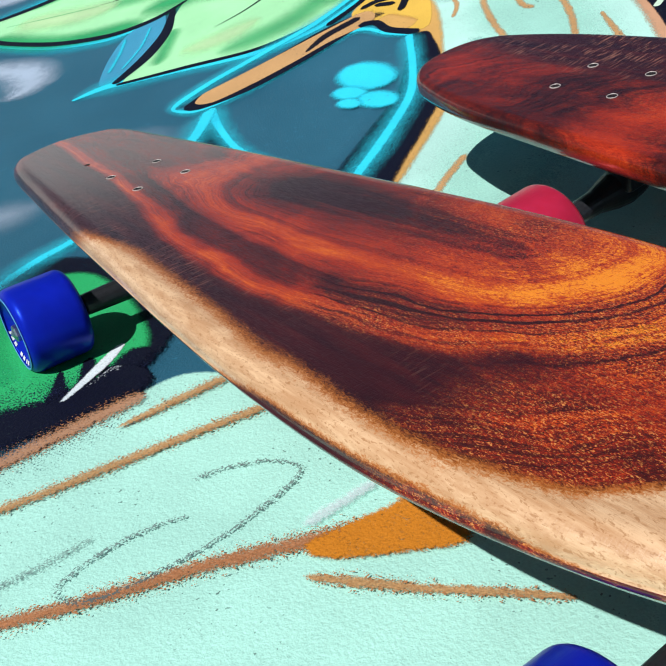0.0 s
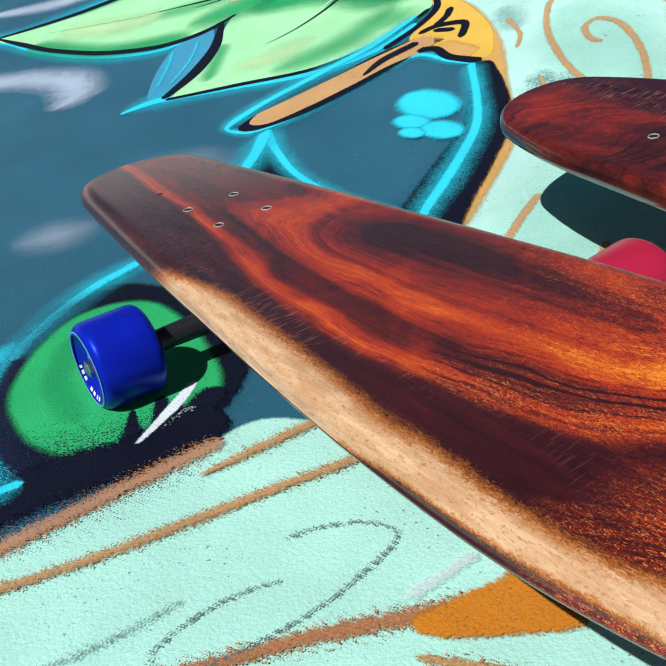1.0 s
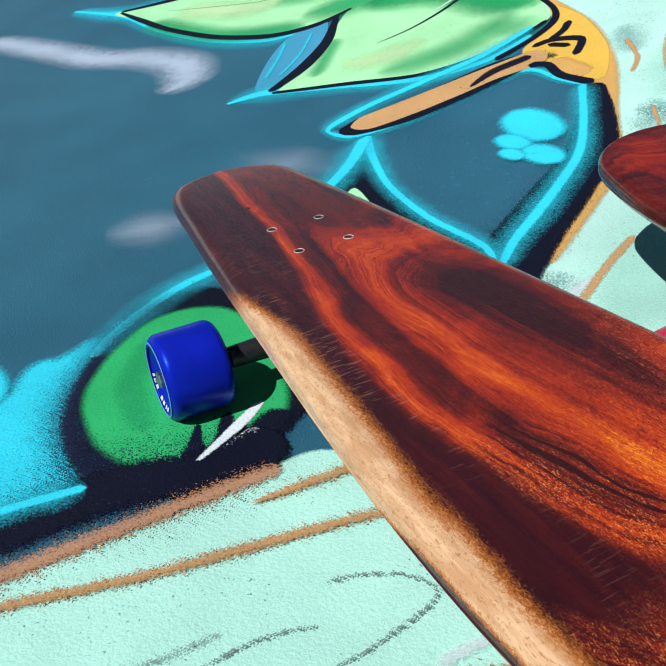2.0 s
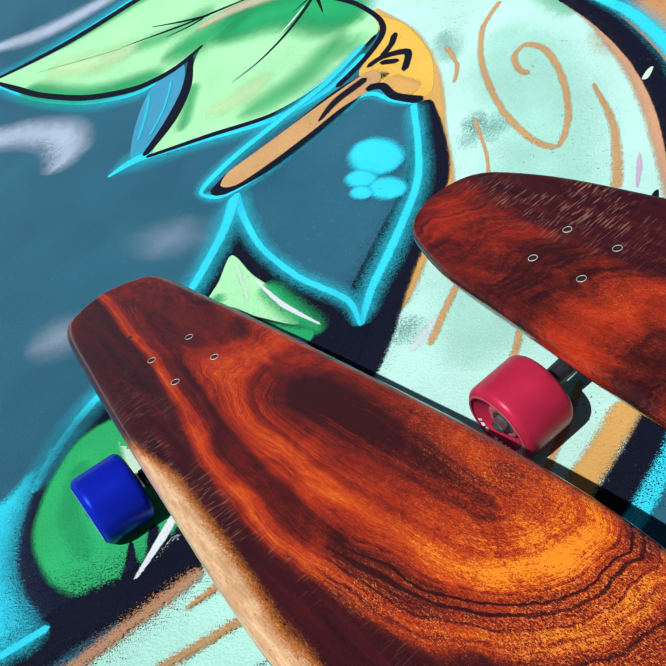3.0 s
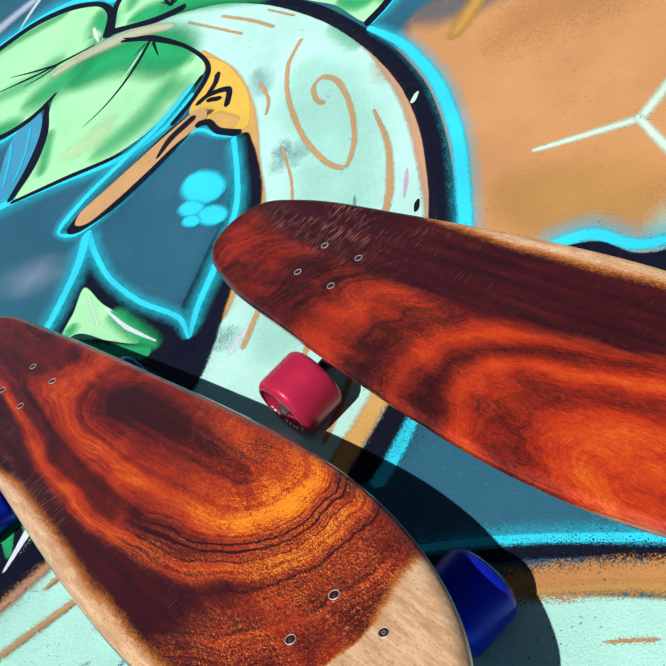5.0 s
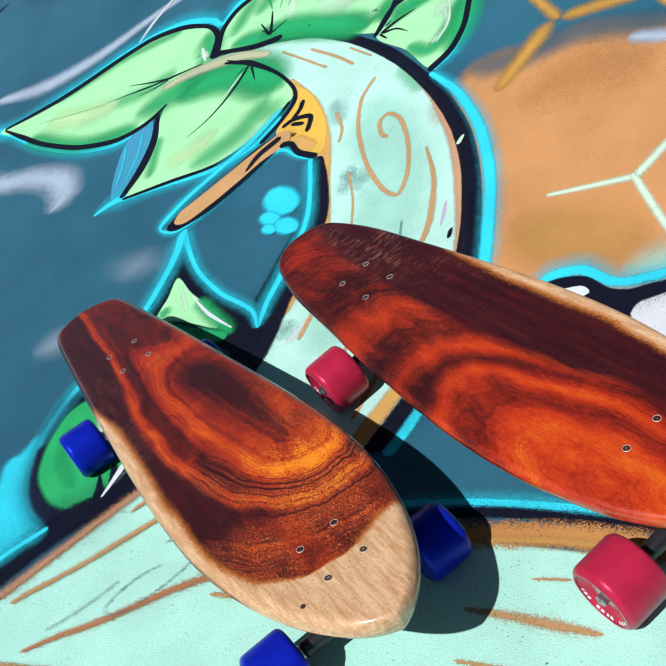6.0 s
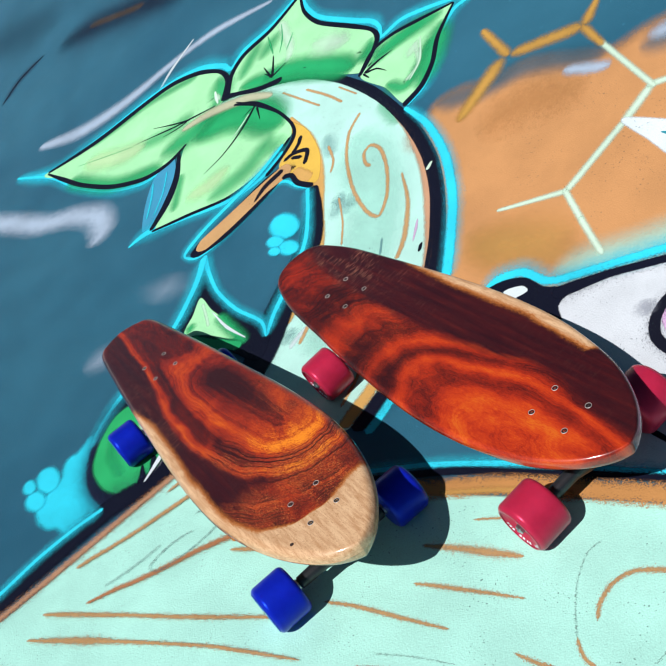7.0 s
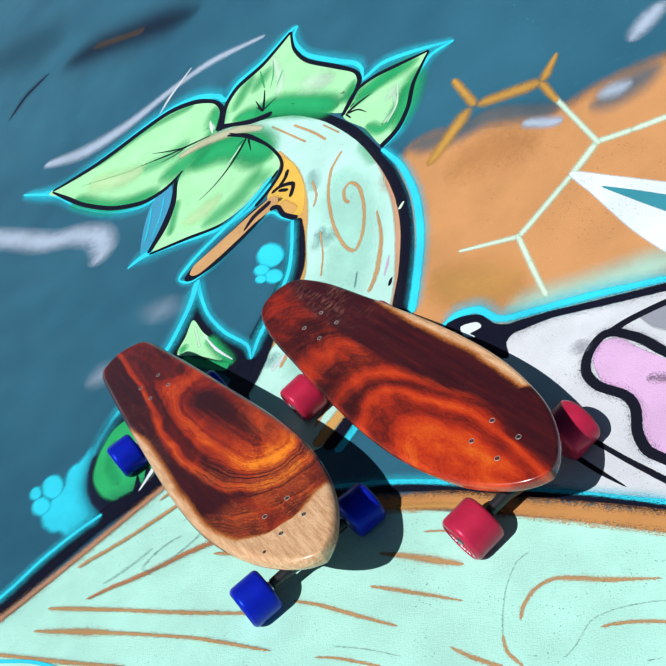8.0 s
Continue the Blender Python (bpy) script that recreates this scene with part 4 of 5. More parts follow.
patch('green_leaf', LEAFLIGHT, "-228 1818  -151 1849  -46 1803  34 1697  82 1598  86 1544  47 1520  -20 1487  -102 1480  -208 1510  -308 1528  -270 1620  -252 1716", 2, 1.0, 0.4)
patch('green_leaf', LEAFLIGHT, "-89 1880  -72 1965  -23 2017  70 2033  166 2077  173 1992  207 1897  286 1779  334 1704  340 1653  310 1600  279 1580  159 1713  55 1801  -29 1854", 2, 1.0, 0.4)
patch('green_leaf', LEAFLIGHT, "281 1561  321 1619  378 1621  446 1600  520 1576  466 1507  436 1438  400 1393  359 1375  329 1465", 2, 1.0, 0.4)
stroke('green_shade', LEAF, 117.6, "-213 1813  -106 1815  -20 1750  56 1606", 1, 0.95, 0.2)
stroke('green_shade', LEAF, 94.5, "-117 2016  -104 1920  -150 1887", 1, 0.8, 0.2)
stroke('green_shade', LEAF, 80.8, "41 1602  -42 1535  -162 1515", 1, 0.55, 0.2)
stroke('green_shade', LEAF, 69.8, "-51 1885  83 1797  208 1679  277 1612", 1, 0.95, 0.2)
stroke('green_shade', LEAF, 58.5, "38 2020  -10 1966  -45 1910", 1, 0.6, 0.2)
stroke('green_shade', LEAF, 52.6, "330 1675  305 1629  267 1632", 1, 0.7, 0.2)
stroke('green_shade', LEAF, 38.7, "331 1478  369 1424  422 1468  455 1518", 1, 0.8, 0.2)
stroke('green_shade', LEAF, 43.3, "297 1574  360 1587  456 1589", 1, 0.7, 0.2)
stroke('green_shade', LEAF, 69.2, "-197 1933  -311 1944  -396 1982", 1, 0.5, 0.2)
stroke('leaf_glint', LEAFPALE, 37.9, "100 2038  118 1889  100 1829", 1, 0.8, 0.2)
stroke('leaf_glint', LEAFPALE, 74.5, "219 1778  279 1722", 1, 0.8, 0.2)
stroke('leaf_glint', LEAFPALE, 14.3, "418 1541  410 1464  372 1438", 1, 0.8, 0.2)
stroke('leaf_glint', LEAFPALE, 18.2, "-126 1942  -112 1898", 1, 0.8, 0.2)
stroke('green_shade', LEAF, 82, "28 1848  136 1770  277 1611", 1, 0.9, 0.2)
stroke('green_shade', LEAF, 70, "18 1932  97 1997", 1, 0.6, 0.2)
stroke('green_shade', LEAF, 73.0, "340 1649  297 1592", 1, 0.8, 0.2)
stroke('green_shade', LEAF, 76.7, "490 1551  439 1450  391 1383", 1, 0.9, 0.2)
stroke('green_shade', LEAF, 66.2, "317 1588  386 1598  500 1572", 1, 0.8, 0.2)
stroke('green_shade', LEAF, 125, "-197 1808  -91 1791  7 1710  75 1593", 1, 0.95, 0.2)
stroke('green_shade', LEAF, 152.8, "69 1572  11 1526", 1, 0.6, 0.2)
stroke('green_shade', LEAF, 120, "-323 1860  -213 1848  -120 1867", 1, 0.8, 0.2)
stroke('green_shade', LEAF, 71.7, "-678 2070  -483 1876  -304 1799", 1, 0.8, 0.2)
stroke('green_shade', LEAF, 40, "-606 2181  -370 2163  -182 2098", 1, 0.55, 0.2)
stroke('green_shade', LEAF, 34, "-259 1556  -240 1705", 1, 0.6, 0.2)
stroke('leaf_glint', LEAFPALE, 85.8, "170 1832  267 1734", 1, 0.7, 0.2)
stroke('leaf_glint', LEAFPALE, 47.5, "389 1504  430 1545", 1, 0.7, 0.2)
stroke('leaf_glint', SANDPALE, 0, "-245 1898 22.4  -150 1877 36.3  -31 1817 35.4  51 1744 19", 0.8, 0.9, 0.2)
stroke('navy_outline', NAVY, 0, "-784 2210 12.1  -589 2187 25.3  -406 2180 23.6  -283 2163 21.6  -182 2109 18.3  -109 2033 12.6  -83 1963 17.3  -100 1884 22.3", 0.15, 1, 0.3)
stroke('navy_outline', NAVY, 0, "-783 2204 6.4  -700 2098 15.5  -614 1992 15.7  -490 1872 17.6  -372 1800 18.9  -288 1792 17.2  -225 1821 8.6", 0.15, 1, 0.3)
stroke('navy_outline', NAVY, 0, "-251 1810 8.8  -256 1702 21.4  -283 1612 26.1  -325 1534 14.8", 0.15, 1, 0.3)
stroke('navy_outline', NAVY, 0, "-321 1528 9.3  -208 1504 12.2  -101 1475 10.1  -20 1483 10.1  52 1516 8.3  83 1539 6.6", 0.15, 1, 0.3)
stroke('navy_outline', NAVY, 0, "-68 1829 6.1  -5 1766 14.6  59 1663 8.6  93 1576 8.1  92 1530 11.9  61 1494 11.2  8 1459 12.9", 0.15, 1, 0.3)
stroke('navy_outline', NAVY, 0, "-86 1881 14.6  -70 1967 18.4  -23 2017 21.9  70 2033 19.5  170 2086 13.0", 0.15, 1, 0.3)
stroke('navy_outline', NAVY, 0, "170 2086 7.2  173 1992 10.2  207 1893 12.6  286 1775 14.0  333 1700 10.5  340 1650 14.9  308 1598 12.1  278 1567 12.2", 0.15, 1, 0.3)
stroke('navy_outline', NAVY, 0, "277 1564 12.1  323 1620 12.7  378 1625 12.4  447 1603 11.9  523 1576 5.7", 0.15, 1, 0.3)
stroke('navy_outline', NAVY, 0, "523 1576 5.5  468 1505 11.8  439 1435 12.6  402 1388 15.8  354 1368 18.8", 0.15, 1, 0.3)
stroke('navy_outline', NAVY, 0, "-101 1896 25.6  -52 1863 13.9  12 1813 17.2  82 1779 20.7", 0.15, 1, 0.3)
stroke('leaf_glint', LEAFLIME, 95, "-621 2110  -495 2017  -372 1957", 1, 0.75, 0.2)
stroke('leaf_glint', LEAFLIME, 75, "-226 1582  -156 1574  -86 1596", 1, 0.7, 0.2)
stroke('cyan_streak', CYAN, 9, "-343 1595  -335 1681  -334 1747", 1, 0.8, 0.5)
stroke('cyan_streak', CYAN, 7, "-321 1592  -298 1671  -289 1758", 1, 0.8, 0.5)
stroke('leaf_vein', INK, 0, "-392 1996 1.1  -297 1952 4.2  -222 1924 7.3  -126 1888 3.1", 0.3, 0.95, 0.4)
stroke('leaf_vein', INK, 0, "-350 2016 1.1  -274 1958 5.3  -213 1917 5.2", 0.3, 0.95, 0.4)
stroke('leaf_vein', INK, 0, "-422 2006 1.1  -321 1965 3.2  -274 1945 2.1", 0.3, 0.95, 0.4)
stroke('leaf_vein', INK, 0, "-314 1937 1.1  -262 1923 4.2  -223 1920 5.2", 0.3, 0.95, 0.4)
stroke('leaf_vein', INK, 0, "-62 1834 3.0  -21 1783 8.7  0 1754 9.6", 0.3, 0.95, 0.4)
stroke('leaf_vein', INK, 0, "-4 1758 8.6  -32 1721 8.6  -71 1684 6.6  -118 1653 3.8  -170 1633 0.9", 0.3, 0.95, 0.4)
stroke('leaf_vein', INK, 0, "-12 1758 5.8  -46 1745 1.0", 0.3, 0.95, 0.4)
stroke('leaf_vein', INK, 0, "1 1747 7.7  7 1687 1.9", 0.3, 0.95, 0.4)
stroke('leaf_vein', INK, 0, "54 1815 10.7  61 1862 6.9  66 1908 3.0", 0.3, 0.95, 0.4)
stroke('leaf_vein', INK, 0, "52 1819 8.8  33 1888 2.0", 0.3, 0.95, 0.4)
stroke('leaf_vein', INK, 0, "56 1821 8.8  81 1828 4.9  100 1834 1.9", 0.3, 0.95, 0.4)
stroke('leaf_vein', INK, 0, "54 1820 5.8  31 1861 1.0", 0.3, 0.95, 0.4)
stroke('leaf_vein', INK, 0, "143 1758 2.8  153 1750 2.8", 0.3, 0.95, 0.4)
stroke('leaf_vein', LEAF, 0, "-649 2120 1.2  -547 2067 3.4  -419 2001 2.2", 0.8, 0.8, 0.3)
stroke('leaf_vein', LEAF, 0, "66 1912 4.0  61 1966 6.1  56 2014 2.1", 0.8, 0.8, 0.3)
stroke('leaf_vein', LEAF, 0, "84 1895 2.0  98 1948 5.1  102 2021 2.1", 0.8, 0.8, 0.3)
stroke('leaf_vein', LEAF, 0, "103 1882 2.0  118 1910 5.0  133 1943 2.0", 0.8, 0.8, 0.3)
stroke('leaf_glint', LEAFPALE, 0, "-127 1958 6.2  -123 1921 12.3  -118 1887 4.1", 0.7, 1, 0.2)
stroke('leaf_glint', LEAFPALE, 0, "-21 1745 2.9  -50 1718 5.7  -81 1694 1.9", 0.6, 1, 0.2)
stroke('leaf_vein', INK, 0, "289 1563 9.2  329 1571 8.2  367 1571 2.0", 0.3, 0.95, 0.4)
stroke('leaf_vein', INK, 0, "291 1561 8.2  320 1549 5.1  342 1515 1.0", 0.3, 0.95, 0.4)
stroke('leaf_vein', INK, 0, "287 1565 6.1  300 1534 3.0", 0.3, 0.95, 0.4)
stroke('leaf_vein', INK, 0, "302 1577 6.2  317 1582 2.1", 0.3, 0.95, 0.4)
stroke('leaf_glint', LEAFPALE, 0, "433 1549 3.0  416 1472 6.8  381 1430 2.9", 0.8, 0.9, 0.2)
stroke('cyan_glow', CYAN, 0, "64 1532 25.5  -10 1483 41.2  -82 1451 41.7  -157 1409 42.0  -202 1367 40.9  -211 1341 16.9  -176 1314 34.2  -117 1330 37.1  -45 1372 36.9  30 1405 34.0  61 1393 22.3  83 1356 17.7  112 1322 17.5", 1, 0.5, 0.6)
stroke('cyan_outline', CYAN, 0, "64 1532 8.9  -10 1483 15.7  -82 1451 15.9  -157 1409 16.0  -202 1367 15.6  -211 1341 6.3  -176 1314 12.8  -117 1330 14.0  -45 1372 13.9  30 1405 12.7  61 1393 8.1  83 1356 6.4  112 1322 6.3", 0.5, 1.0, 0.5)
stroke('navy_outline', NAVY, 0, "57 1436 44.8  6 1419 62.7  -44 1394 66.6  -118 1358 67.2  -176 1339 50.1  -196 1341 21.2", 0.1, 1, 0.2)
stroke('tan_stalk', TANLINE, 0, "76 1435 52.2  6 1421 45.1  -44 1401 49.7  -118 1368 52.3  -164 1348 46.4  -181 1343 16.9", 0.1, 1.0, 0.5)
stroke('navy_smudge', NAVY, 0, "-26 1392 6  6 1424 18.4  57 1441 18.3", 0.4, 0.9, 0.6)
stroke('navy_outline', NAVY, 0, "50 1415 18.3  74 1403 12.3  88 1363 13  123 1321 15.5", 0.2, 1.0, 0.5)
stroke('ink_squiggle', INK, 11.7, "111 1516  102 1492  80 1471", 0.2, 1.0, 0.5)
stroke('ink_squiggle', INK, 11.7, "58 1467  85 1472  121 1450  109 1409", 0.2, 1.0, 0.5)
stroke('ink_squiggle', INK, 10.1, "78 1462  107 1440", 0.2, 1.0, 0.5)
stroke('navy_overspray', NAVY_DOTS, 0, "121 1319 23.8  114 1248 46.8  99 1157 64.9  61 1079 74.1  19 990 78.2  -16 893 75.5  -65 808 74.0", 1, 1, 1)
stroke('navy_outline', NAVY, 0, "124 1319 21.8  117 1248 42.9  102 1157 59.5  64 1079 67.9  22 990 71.6  -13 893 69.1  -62 808 67.8", 0.15, 1, 0.9)
patch('navy_wedge', NAVY, "-155 1274  -132 1177  -82 1072  -28 1008  5 946  -18 882  -74 938  -164 1028  -217 1072  -188 1166", 3, 1, 0.8)
patch('green_wedge', LEAFLIGHT, "-158 1158  -172 1112  -188 1059  -132 1024  -72 977  -96 1045  -130 1101", 2, 1.0, 0.4)
stroke('green_shade', LEAF, 34, "-115 1076  -78 1004  -45 946", 1, 0.85, 0.4)
stroke('leaf_glint', LEAFPALE, 9, "-152 1137  -137 1071  -133 1048", 1, 0.8, 0.2)
stroke('green_shade', LEAF, 29.9, "-170 1089  -182 1053", 1, 0.8, 0.5)
stroke('white_highlight', WHITE, 0, "-127 1092 1.8  -90 1021 7.4  -46 962 2.9", 0.5, 0.9, 0.6)
stroke('green_shade', LEAF, 28.2, "-175 1037  -119 989  -55 943", 0.6, 0.9, 0.5)
stroke('cyan_glow', CYAN, 0, "110 1325 35.1  102 1227 34.2  88 1151 39.6  44 1054 42.6  14 993 37.9  -3 937 23.7", 1, 0.5, 0.6)
stroke('cyan_outline', CYAN, 0, "110 1325 11.1  102 1227 10.8  88 1151 12.8  44 1054 13.9  14 993 12.2  -3 937 6.9", 0.5, 1.0, 0.5)
stroke('cyan_glow', CYAN, 0, "-3 937 14.9  -14 989 26.7  -71 1065 29.5  -117 1152 28.8  -143 1238 35.4  -157 1306 45.6", 1, 0.5, 0.6)
stroke('cyan_outline', CYAN, 0, "-3 937 4.1  -14 989 8.9  -71 1065 9.8  -117 1152 9.6  -143 1238 11.7  -157 1306 15.4", 0.5, 1.0, 0.5)
stroke('cyan_glow', CYAN, 0, "-157 1301 63  -171 1227 54.6  -193 1162 50.9  -220 1095 47  -261 1038 42.9", 1, 0.5, 0.6)
stroke('cyan_outline', CYAN, 0, "-157 1301 21.3  -171 1227 18.1  -193 1162 16.7  -220 1095 15.2  -261 1038 13.6", 0.5, 1.0, 0.5)
patch('cyan_spot', CYAN, "75 1225  66 1209  45 1214  25 1239  18 1269  27 1288  47 1281  67 1256", 14.4, 1.0, 0.4)
patch('cyan_spot', CYAN, "38 1201  33 1196  23 1199  12 1211  7 1224  12 1231  23 1226  34 1214", 10.8, 1.0, 0.4)
patch('cyan_spot', CYAN, "71 1156  66 1149  53 1153  39 1168  34 1184  40 1192  53 1187  67 1172", 10.8, 1.0, 0.4)
patch('cyan_spot', CYAN, "30 1176  27 1171  20 1175  13 1182  10 1191  13 1195  20 1193  27 1185", 9.0, 1.0, 0.4)
patch('cyan_splash', CYAN, "-353 843  -374 809  -394 799  -395 751  -414 723  -427 698  -417 665  -395 644  -375 638  -361 623  -337 614  -323 621  -287 620  -279 644  -322 731  -328 797", 14, 1, 0.8)
patch('cyan_spot', CYAN, "-410 756  -411 739  -423 736  -439 749  -450 773  -450 791  -438 794  -421 780", 12.6, 1.0, 0.4)
patch('cyan_spot', CYAN, "-428 713  -429 701  -438 699  -451 709  -459 724  -458 736  -449 738  -436 728", 12.6, 1.0, 0.4)
patch('cyan_spot', CYAN, "-459 758  -459 750  -464 749  -472 755  -477 765  -477 774  -472 776  -464 768", 10.8, 1.0, 0.4)
patch('navy_eye', NAVY, "-301 940  -334 879  -346 803  -340 730  -312 671  -268 632  -212 662  -164 712  -156 791  -237 918", 6, 1, 1.3)
stroke('cyan_glow', CYAN, 0, "-257 1009 42.7  -308 947 45.1  -338 874 41.6  -351 811 38.9", 1, 0.5, 0.6)
stroke('cyan_outline', CYAN, 0, "-257 1009 13.5  -308 947 14.5  -338 874 13.4  -351 811 12.5", 0.5, 1, 0.8)
stroke('navy_overspray', NAVY_DOTS, 57.4, "-301 940  -334 879  -346 803  -340 730  -312 671  -268 632  -212 662  -164 712", 1, 1, 1)
patch('green_eye', EYEGREEN, "-278 897  -312 875  -330 815  -329 749  -299 692  -257 661  -218 657  -205 695  -172 738  -198 821  -242 887", 9, 1, 0.4)
stroke('green_sheen', LEAF, 26.1, "-303 846  -302 773  -269 703", 1, 0.6, 0.5)
stroke('mint_patch', LEAFPALE, 19.4, "-265 881  -238 804", 0.6, 0.9, 0.4)
stroke('navy_overspray', NAVY_DOTS, 0, "-224 660 51.7  -227 693 23.8  -231 717 9.7", 1, 1, 1)
stroke('navy_drip', NAVY, 0, "-224 660 23.5  -227 693 10.8  -231 717 3.2", 0.4, 1, 1.2)
stroke('navy_overspray', NAVY_DOTS, 0, "-204 663 42  -207 696 28.4  -211 731 21.6", 1, 1, 1)
stroke('navy_drip', NAVY, 0, "-204 663 19.1  -207 696 12.9  -211 731 9.8", 0.4, 1, 1.2)
stroke('navy_overspray', NAVY_DOTS, 0, "-191 690 52  -167 735 59.3", 1, 1, 1)
stroke('navy_drip', NAVY, 0, "-191 690 23.6  -167 735 27", 0.4, 1, 1.2)
stroke('white_highlight', WHITE, 0, "-223 657 2.6  -203 684 8  -183 711 12.2", 0.2, 1, 0.6)
stroke('navy_overspray', NAVY_DOTS, 0, "-602 399 82.9  -462 487 84.1  -392 540 85.4  -319 600 93.1  -267 640 112  -217 659 99.9  -162 700 119.3", 1, 1, 1)
stroke('navy_outline', NAVY, 0, "-602 399 37.7  -462 487 38.2  -392 540 38.8  -319 600 42.3  -267 640 50.9  -217 659 45.4  -162 700 54.2", 0.35, 1, 1.2)
stroke('cyan_glow', CYAN, 31.9, "-613 422  -469 507  -400 569  -340 612  -289 639", 1, 0.5, 0.6)
stroke('cyan_outline', CYAN, 10.1, "-613 422  -469 507  -400 569  -340 612  -289 639", 0.5, 1.0, 0.5)
stroke('tan_overspray', TAN_DOTS, 26, "-589 367  -453 458  -368 515  -272 583  -204 632  -157 665", 1, 1, 1)
stroke('tan_edge', PINKTAN, 15, "-589 367  -453 458  -368 515  -272 583  -204 632  -157 665", 0.9, 0.75, 1.2)
stroke('tan_overspray', TAN_DOTS, 15.8, "-316 523  -273 539  -226 556  -154 589  -118 606  -74 625  -32 647", 1, 1, 1)
stroke('tan_grain_line', TANLINE, 8.8, "-316 523  -273 539  -226 556  -154 589  -118 606  -74 625  -32 647", 0.8, 0.82, 1.1)
stroke('tan_overspray', TAN_DOTS, 0, "-173 624 5.9  -143 644 16.5  -104 669 17.2  -86 681 9.7", 1, 1, 1)
stroke('tan_grain_line', TANLINE, 0, "-173 624 2.9  -143 644 9.2  -104 669 9.5  -86 681 5.4", 0.8, 0.82, 1.1)
stroke('tan_overspray', TAN_DOTS, 0, "-281 445 10.9  -235 455 14  -193 460 18  -152 468 18  -98 481 19.3  -43 489 21.7  -10 495 27.5", 1, 1, 1)
stroke('brown_grain_line', BROWNLINE, 0, "-281 445 6.1  -235 455 7.8  -193 460 10  -152 468 10  -98 481 10.7  -43 489 12.1  -10 495 15.3", 0.8, 0.82, 1.1)
patch('orange_wedge', OCHRE, "-44 484  -21 496  0 505  19 513  38 477  23 473  -6 473  -32 475", 5, 1, 0.8)
stroke('tan_overspray', TAN_DOTS, 0, "-49 463 6.8  -26 455 13.3  12 443 11.9  58 431 10.7  83 423 6.1", 1, 1, 1)
stroke('tan_grain_line', TANLINE, 0, "-49 463 3.8  -26 455 7.4  12 443 6.6  58 431 5.9  83 423 3.4", 0.8, 0.82, 1.1)
stroke('pencil_loop', PENCIL_DOTS, 5.3, "-111 524  -135 517  -159 502  -177 484  -178 474  -167 466  -146 469  -118 484  -86 507  -60 533  -48 552  -64 564  -92 564  -118 555", 0.9, 0.8, 2.2)
stroke('pencil_loop', PENCIL_DOTS, 9.1, "-255 467  -220 482  -189 500  -163 518", 1, 0.5, 2.4)
stroke('white_streak', WHITE, 9.7, "-49 500  -20 520  -5 531", 0.9, 0.6, 0.6)
stroke('tan_overspray', TAN_DOTS, 0, "-355 451 10.5  -297 432 14.9  -195 398 11.1  -84 359 13  47 317 9", 1, 1, 1)
stroke('tan_grain_line', TANLINE, 0, "-355 451 4.8  -297 432 8.3  -195 398 6  -84 359 7.2  47 317 4.5", 0.8, 0.82, 1.1)
stroke('tan_overspray', TAN_DOTS, 0, "-372 411 8.3  -269 379 21.7  -202 357 11.7  -78 313 9.6  -20 288 11.2  63 249 6.5", 1, 1, 1)
stroke('tan_grain_line', TANLINE, 0, "-372 411 2.8  -269 379 12.1  -202 357 6.5  -78 313 5.2  -20 288 6.2  63 249 2.6", 0.8, 0.82, 1.1)
stroke('tan_overspray', TAN_DOTS, 0, "-521 409 11.6  -428 382 11.4  -312 338 12.9  -174 288 10.5", 1, 1, 1)
stroke('tan_grain_line', TANLINE, 0, "-521 409 5.8  -428 382 6.2  -312 338 7.2  -174 288 5.8", 0.8, 0.82, 1.1)
stroke('tan_overspray', TAN_DOTS, 0, "230 368 8.9  268 350 18  317 323 22.2  355 303 7.3", 1, 1, 1)
stroke('tan_grain_line', TANLINE, 0, "230 368 4.5  268 350 10  317 323 12.3  355 303 3.3", 0.8, 0.82, 1.1)
stroke('tan_overspray', TAN_DOTS, 0, "212 315 7  250 296 12.2  293 274 10.6  344 247 6.3", 1, 1, 1)
stroke('tan_grain_line', TANLINE, 0, "212 315 2.8  250 296 6.8  293 274 5.9  344 247 2.5", 0.8, 0.82, 1.1)
stroke('tan_overspray', TAN_DOTS, 0, "94 327 8.5  141 303 11  198 267 10.5  251 235 6.8", 1, 1, 1)
stroke('tan_grain_line', TANLINE, 0, "94 327 4.3  141 303 6.1  198 267 5.8  251 235 3.1", 0.8, 0.82, 1.1)
stroke('tan_overspray', TAN_DOTS, 0, "412 193 6.8  420 213 9.6  438 232 10.2  465 240 10.3  496 230 13.2  537 213 11.8  595 194 5.2", 1, 1, 1)
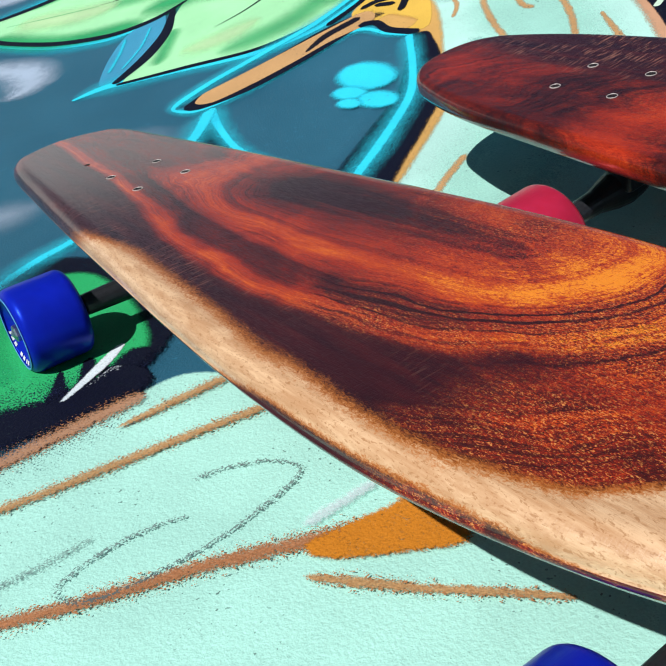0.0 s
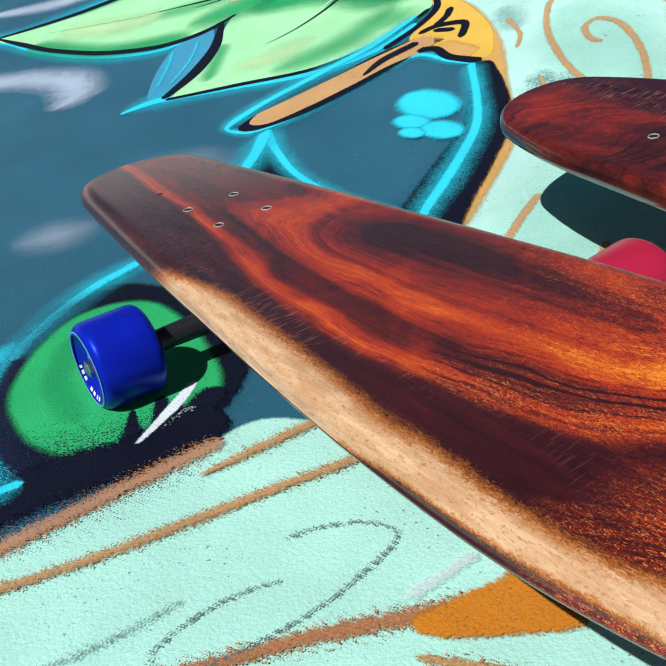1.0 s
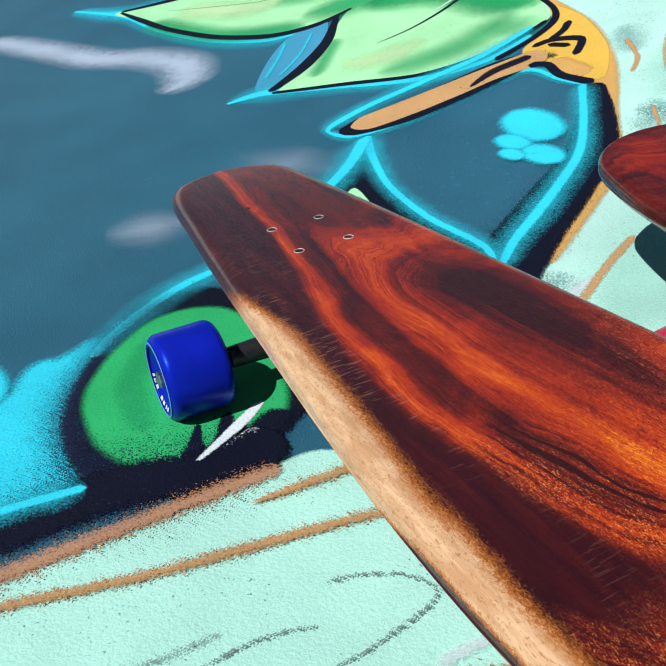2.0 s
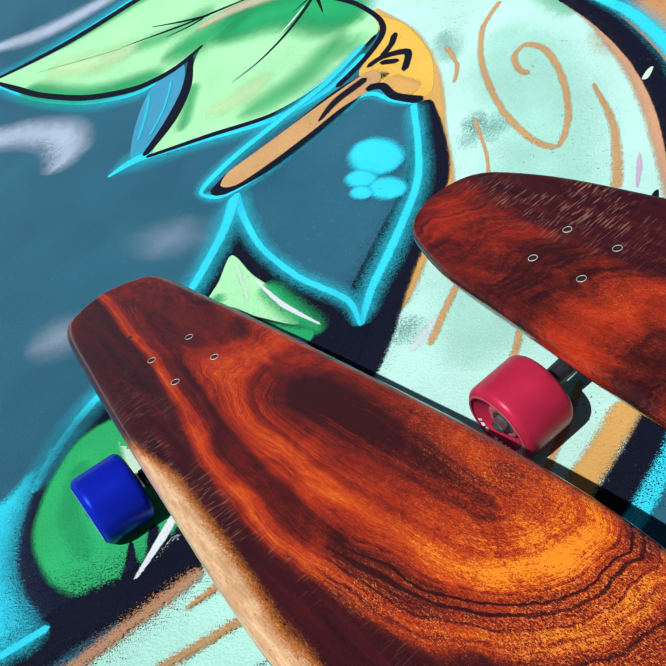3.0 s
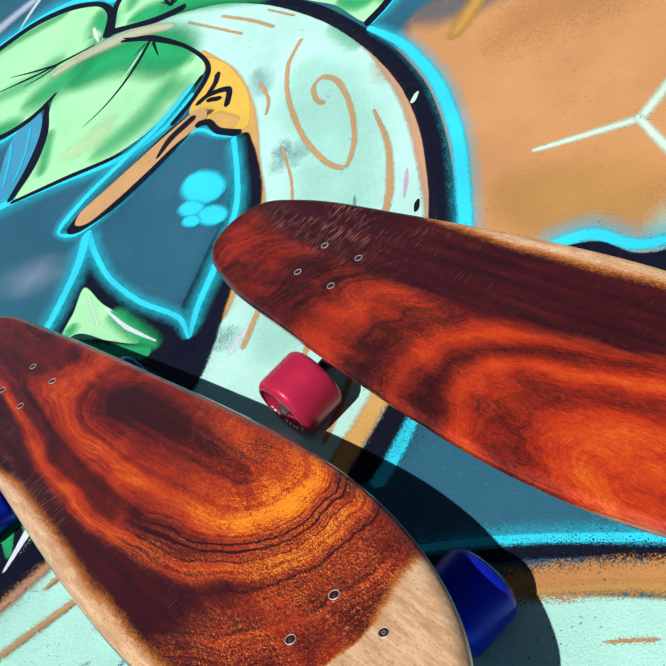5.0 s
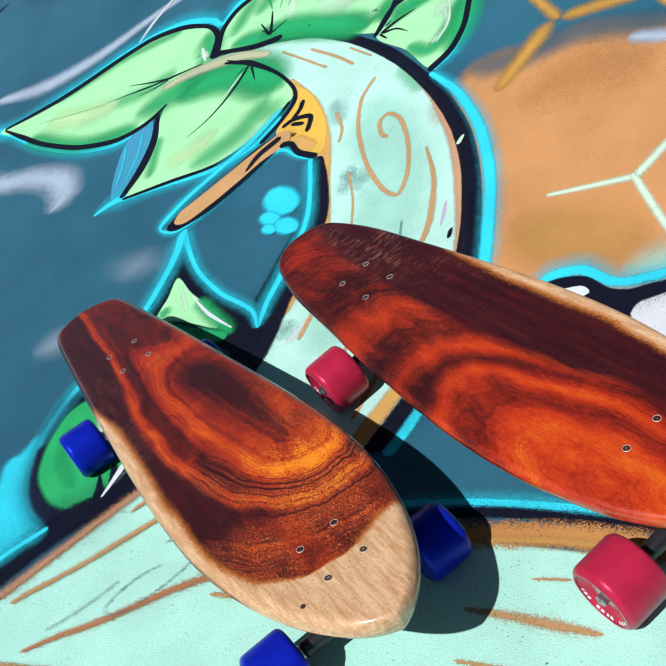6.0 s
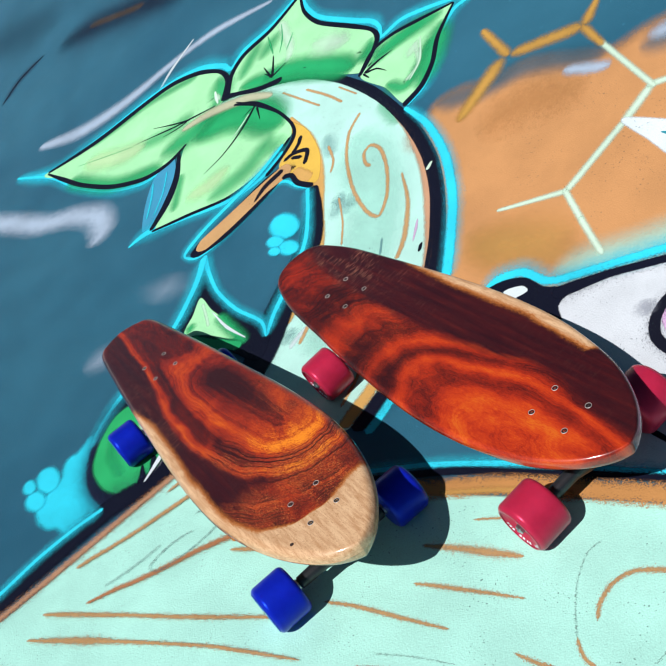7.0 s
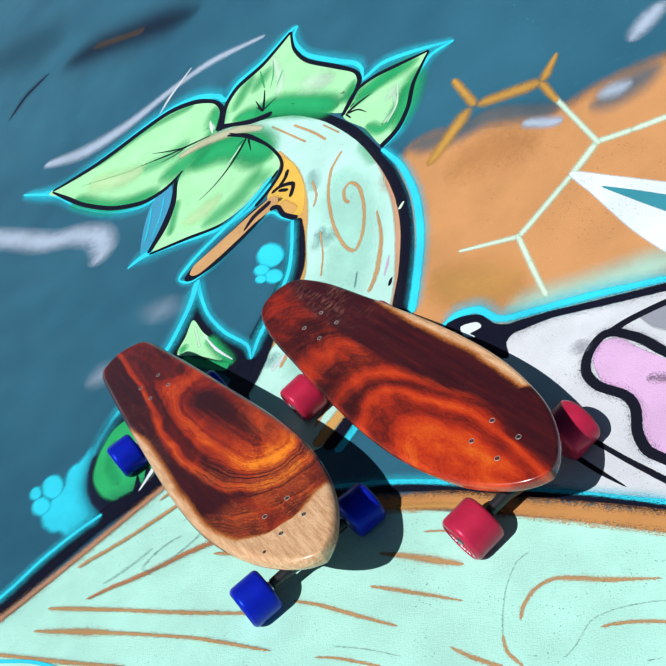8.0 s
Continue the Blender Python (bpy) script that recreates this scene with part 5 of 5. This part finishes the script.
stroke('tan_grain_line', TANLINE, 0, "412 193 3.4  420 213 5.3  438 232 5.7  465 240 5.7  496 230 7.3  537 213 6.5  595 194 1.7", 0.8, 0.82, 1.1)
stroke('tan_overspray', TAN_DOTS, 0, "505 155 6.2  525 154 9  559 146 7.9  604 129 7.7", 1, 1, 1)
stroke('tan_grain_line', TANLINE, 0, "505 155 2.8  525 154 5  559 146 4.4  604 129 4.3", 0.8, 0.82, 1.1)
stroke('tan_overspray', TAN_DOTS, 0, "315 186 5.7  343 162 11  382 135 8.8", 1, 1, 1)
stroke('tan_grain_line', TANLINE, 0, "315 186 2.3  343 162 6.1  382 135 4.9", 0.8, 0.82, 1.1)
stroke('tan_overspray', TAN_DOTS, 0, "387 184 6.5  388 157 8.5  406 129 7.4", 1, 1, 1)
stroke('tan_grain_line', TANLINE, 0, "387 184 3.2  388 157 4.7  406 129 4.1", 0.8, 0.82, 1.1)
stroke('tan_overspray', TAN_DOTS, 0, "127 223 5.8  165 210 8.1  224 181 7.1", 1, 1, 1)
stroke('tan_grain_line', TANLINE, 0, "127 223 1.9  165 210 4.3  224 181 3.5", 0.8, 0.82, 1.1)
stroke('tan_overspray', TAN_DOTS, 0, "301 382 6.8  342 368 8.1", 1, 1, 1)
stroke('tan_grain_line', TANLINE, 0, "301 382 2.3  342 368 3.7", 0.8, 0.82, 1.1)
stroke('pencil_loop', PENCIL_DOTS, 3.7, "448 292  425 282  405 251  393 215  386 179", 0.9, 0.5, 2)
stroke('pencil_loop', PENCIL_DOTS, 3.3, "604 161  556 171  515 172  493 164  472 141  449 125", 0.9, 0.5, 2)
stroke('pencil_loop', PENCIL_DOTS, 3.7, "153 233  202 214  253 188", 0.9, 0.5, 2)
stroke('pencil_loop', PENCIL_DOTS, 3.1, "540 98  567 96", 0.9, 0.5, 2)
stroke('blue_corner', CYAN, 7.2, "-515 393  -424 369  -353 348  -292 317", 0.5, 1.0, 0.5)
patch('white_glint', WHITE, "-187 743  -194 737  -207 704  -220 669  -210 685  -194 716", 2, 1, 0.6)
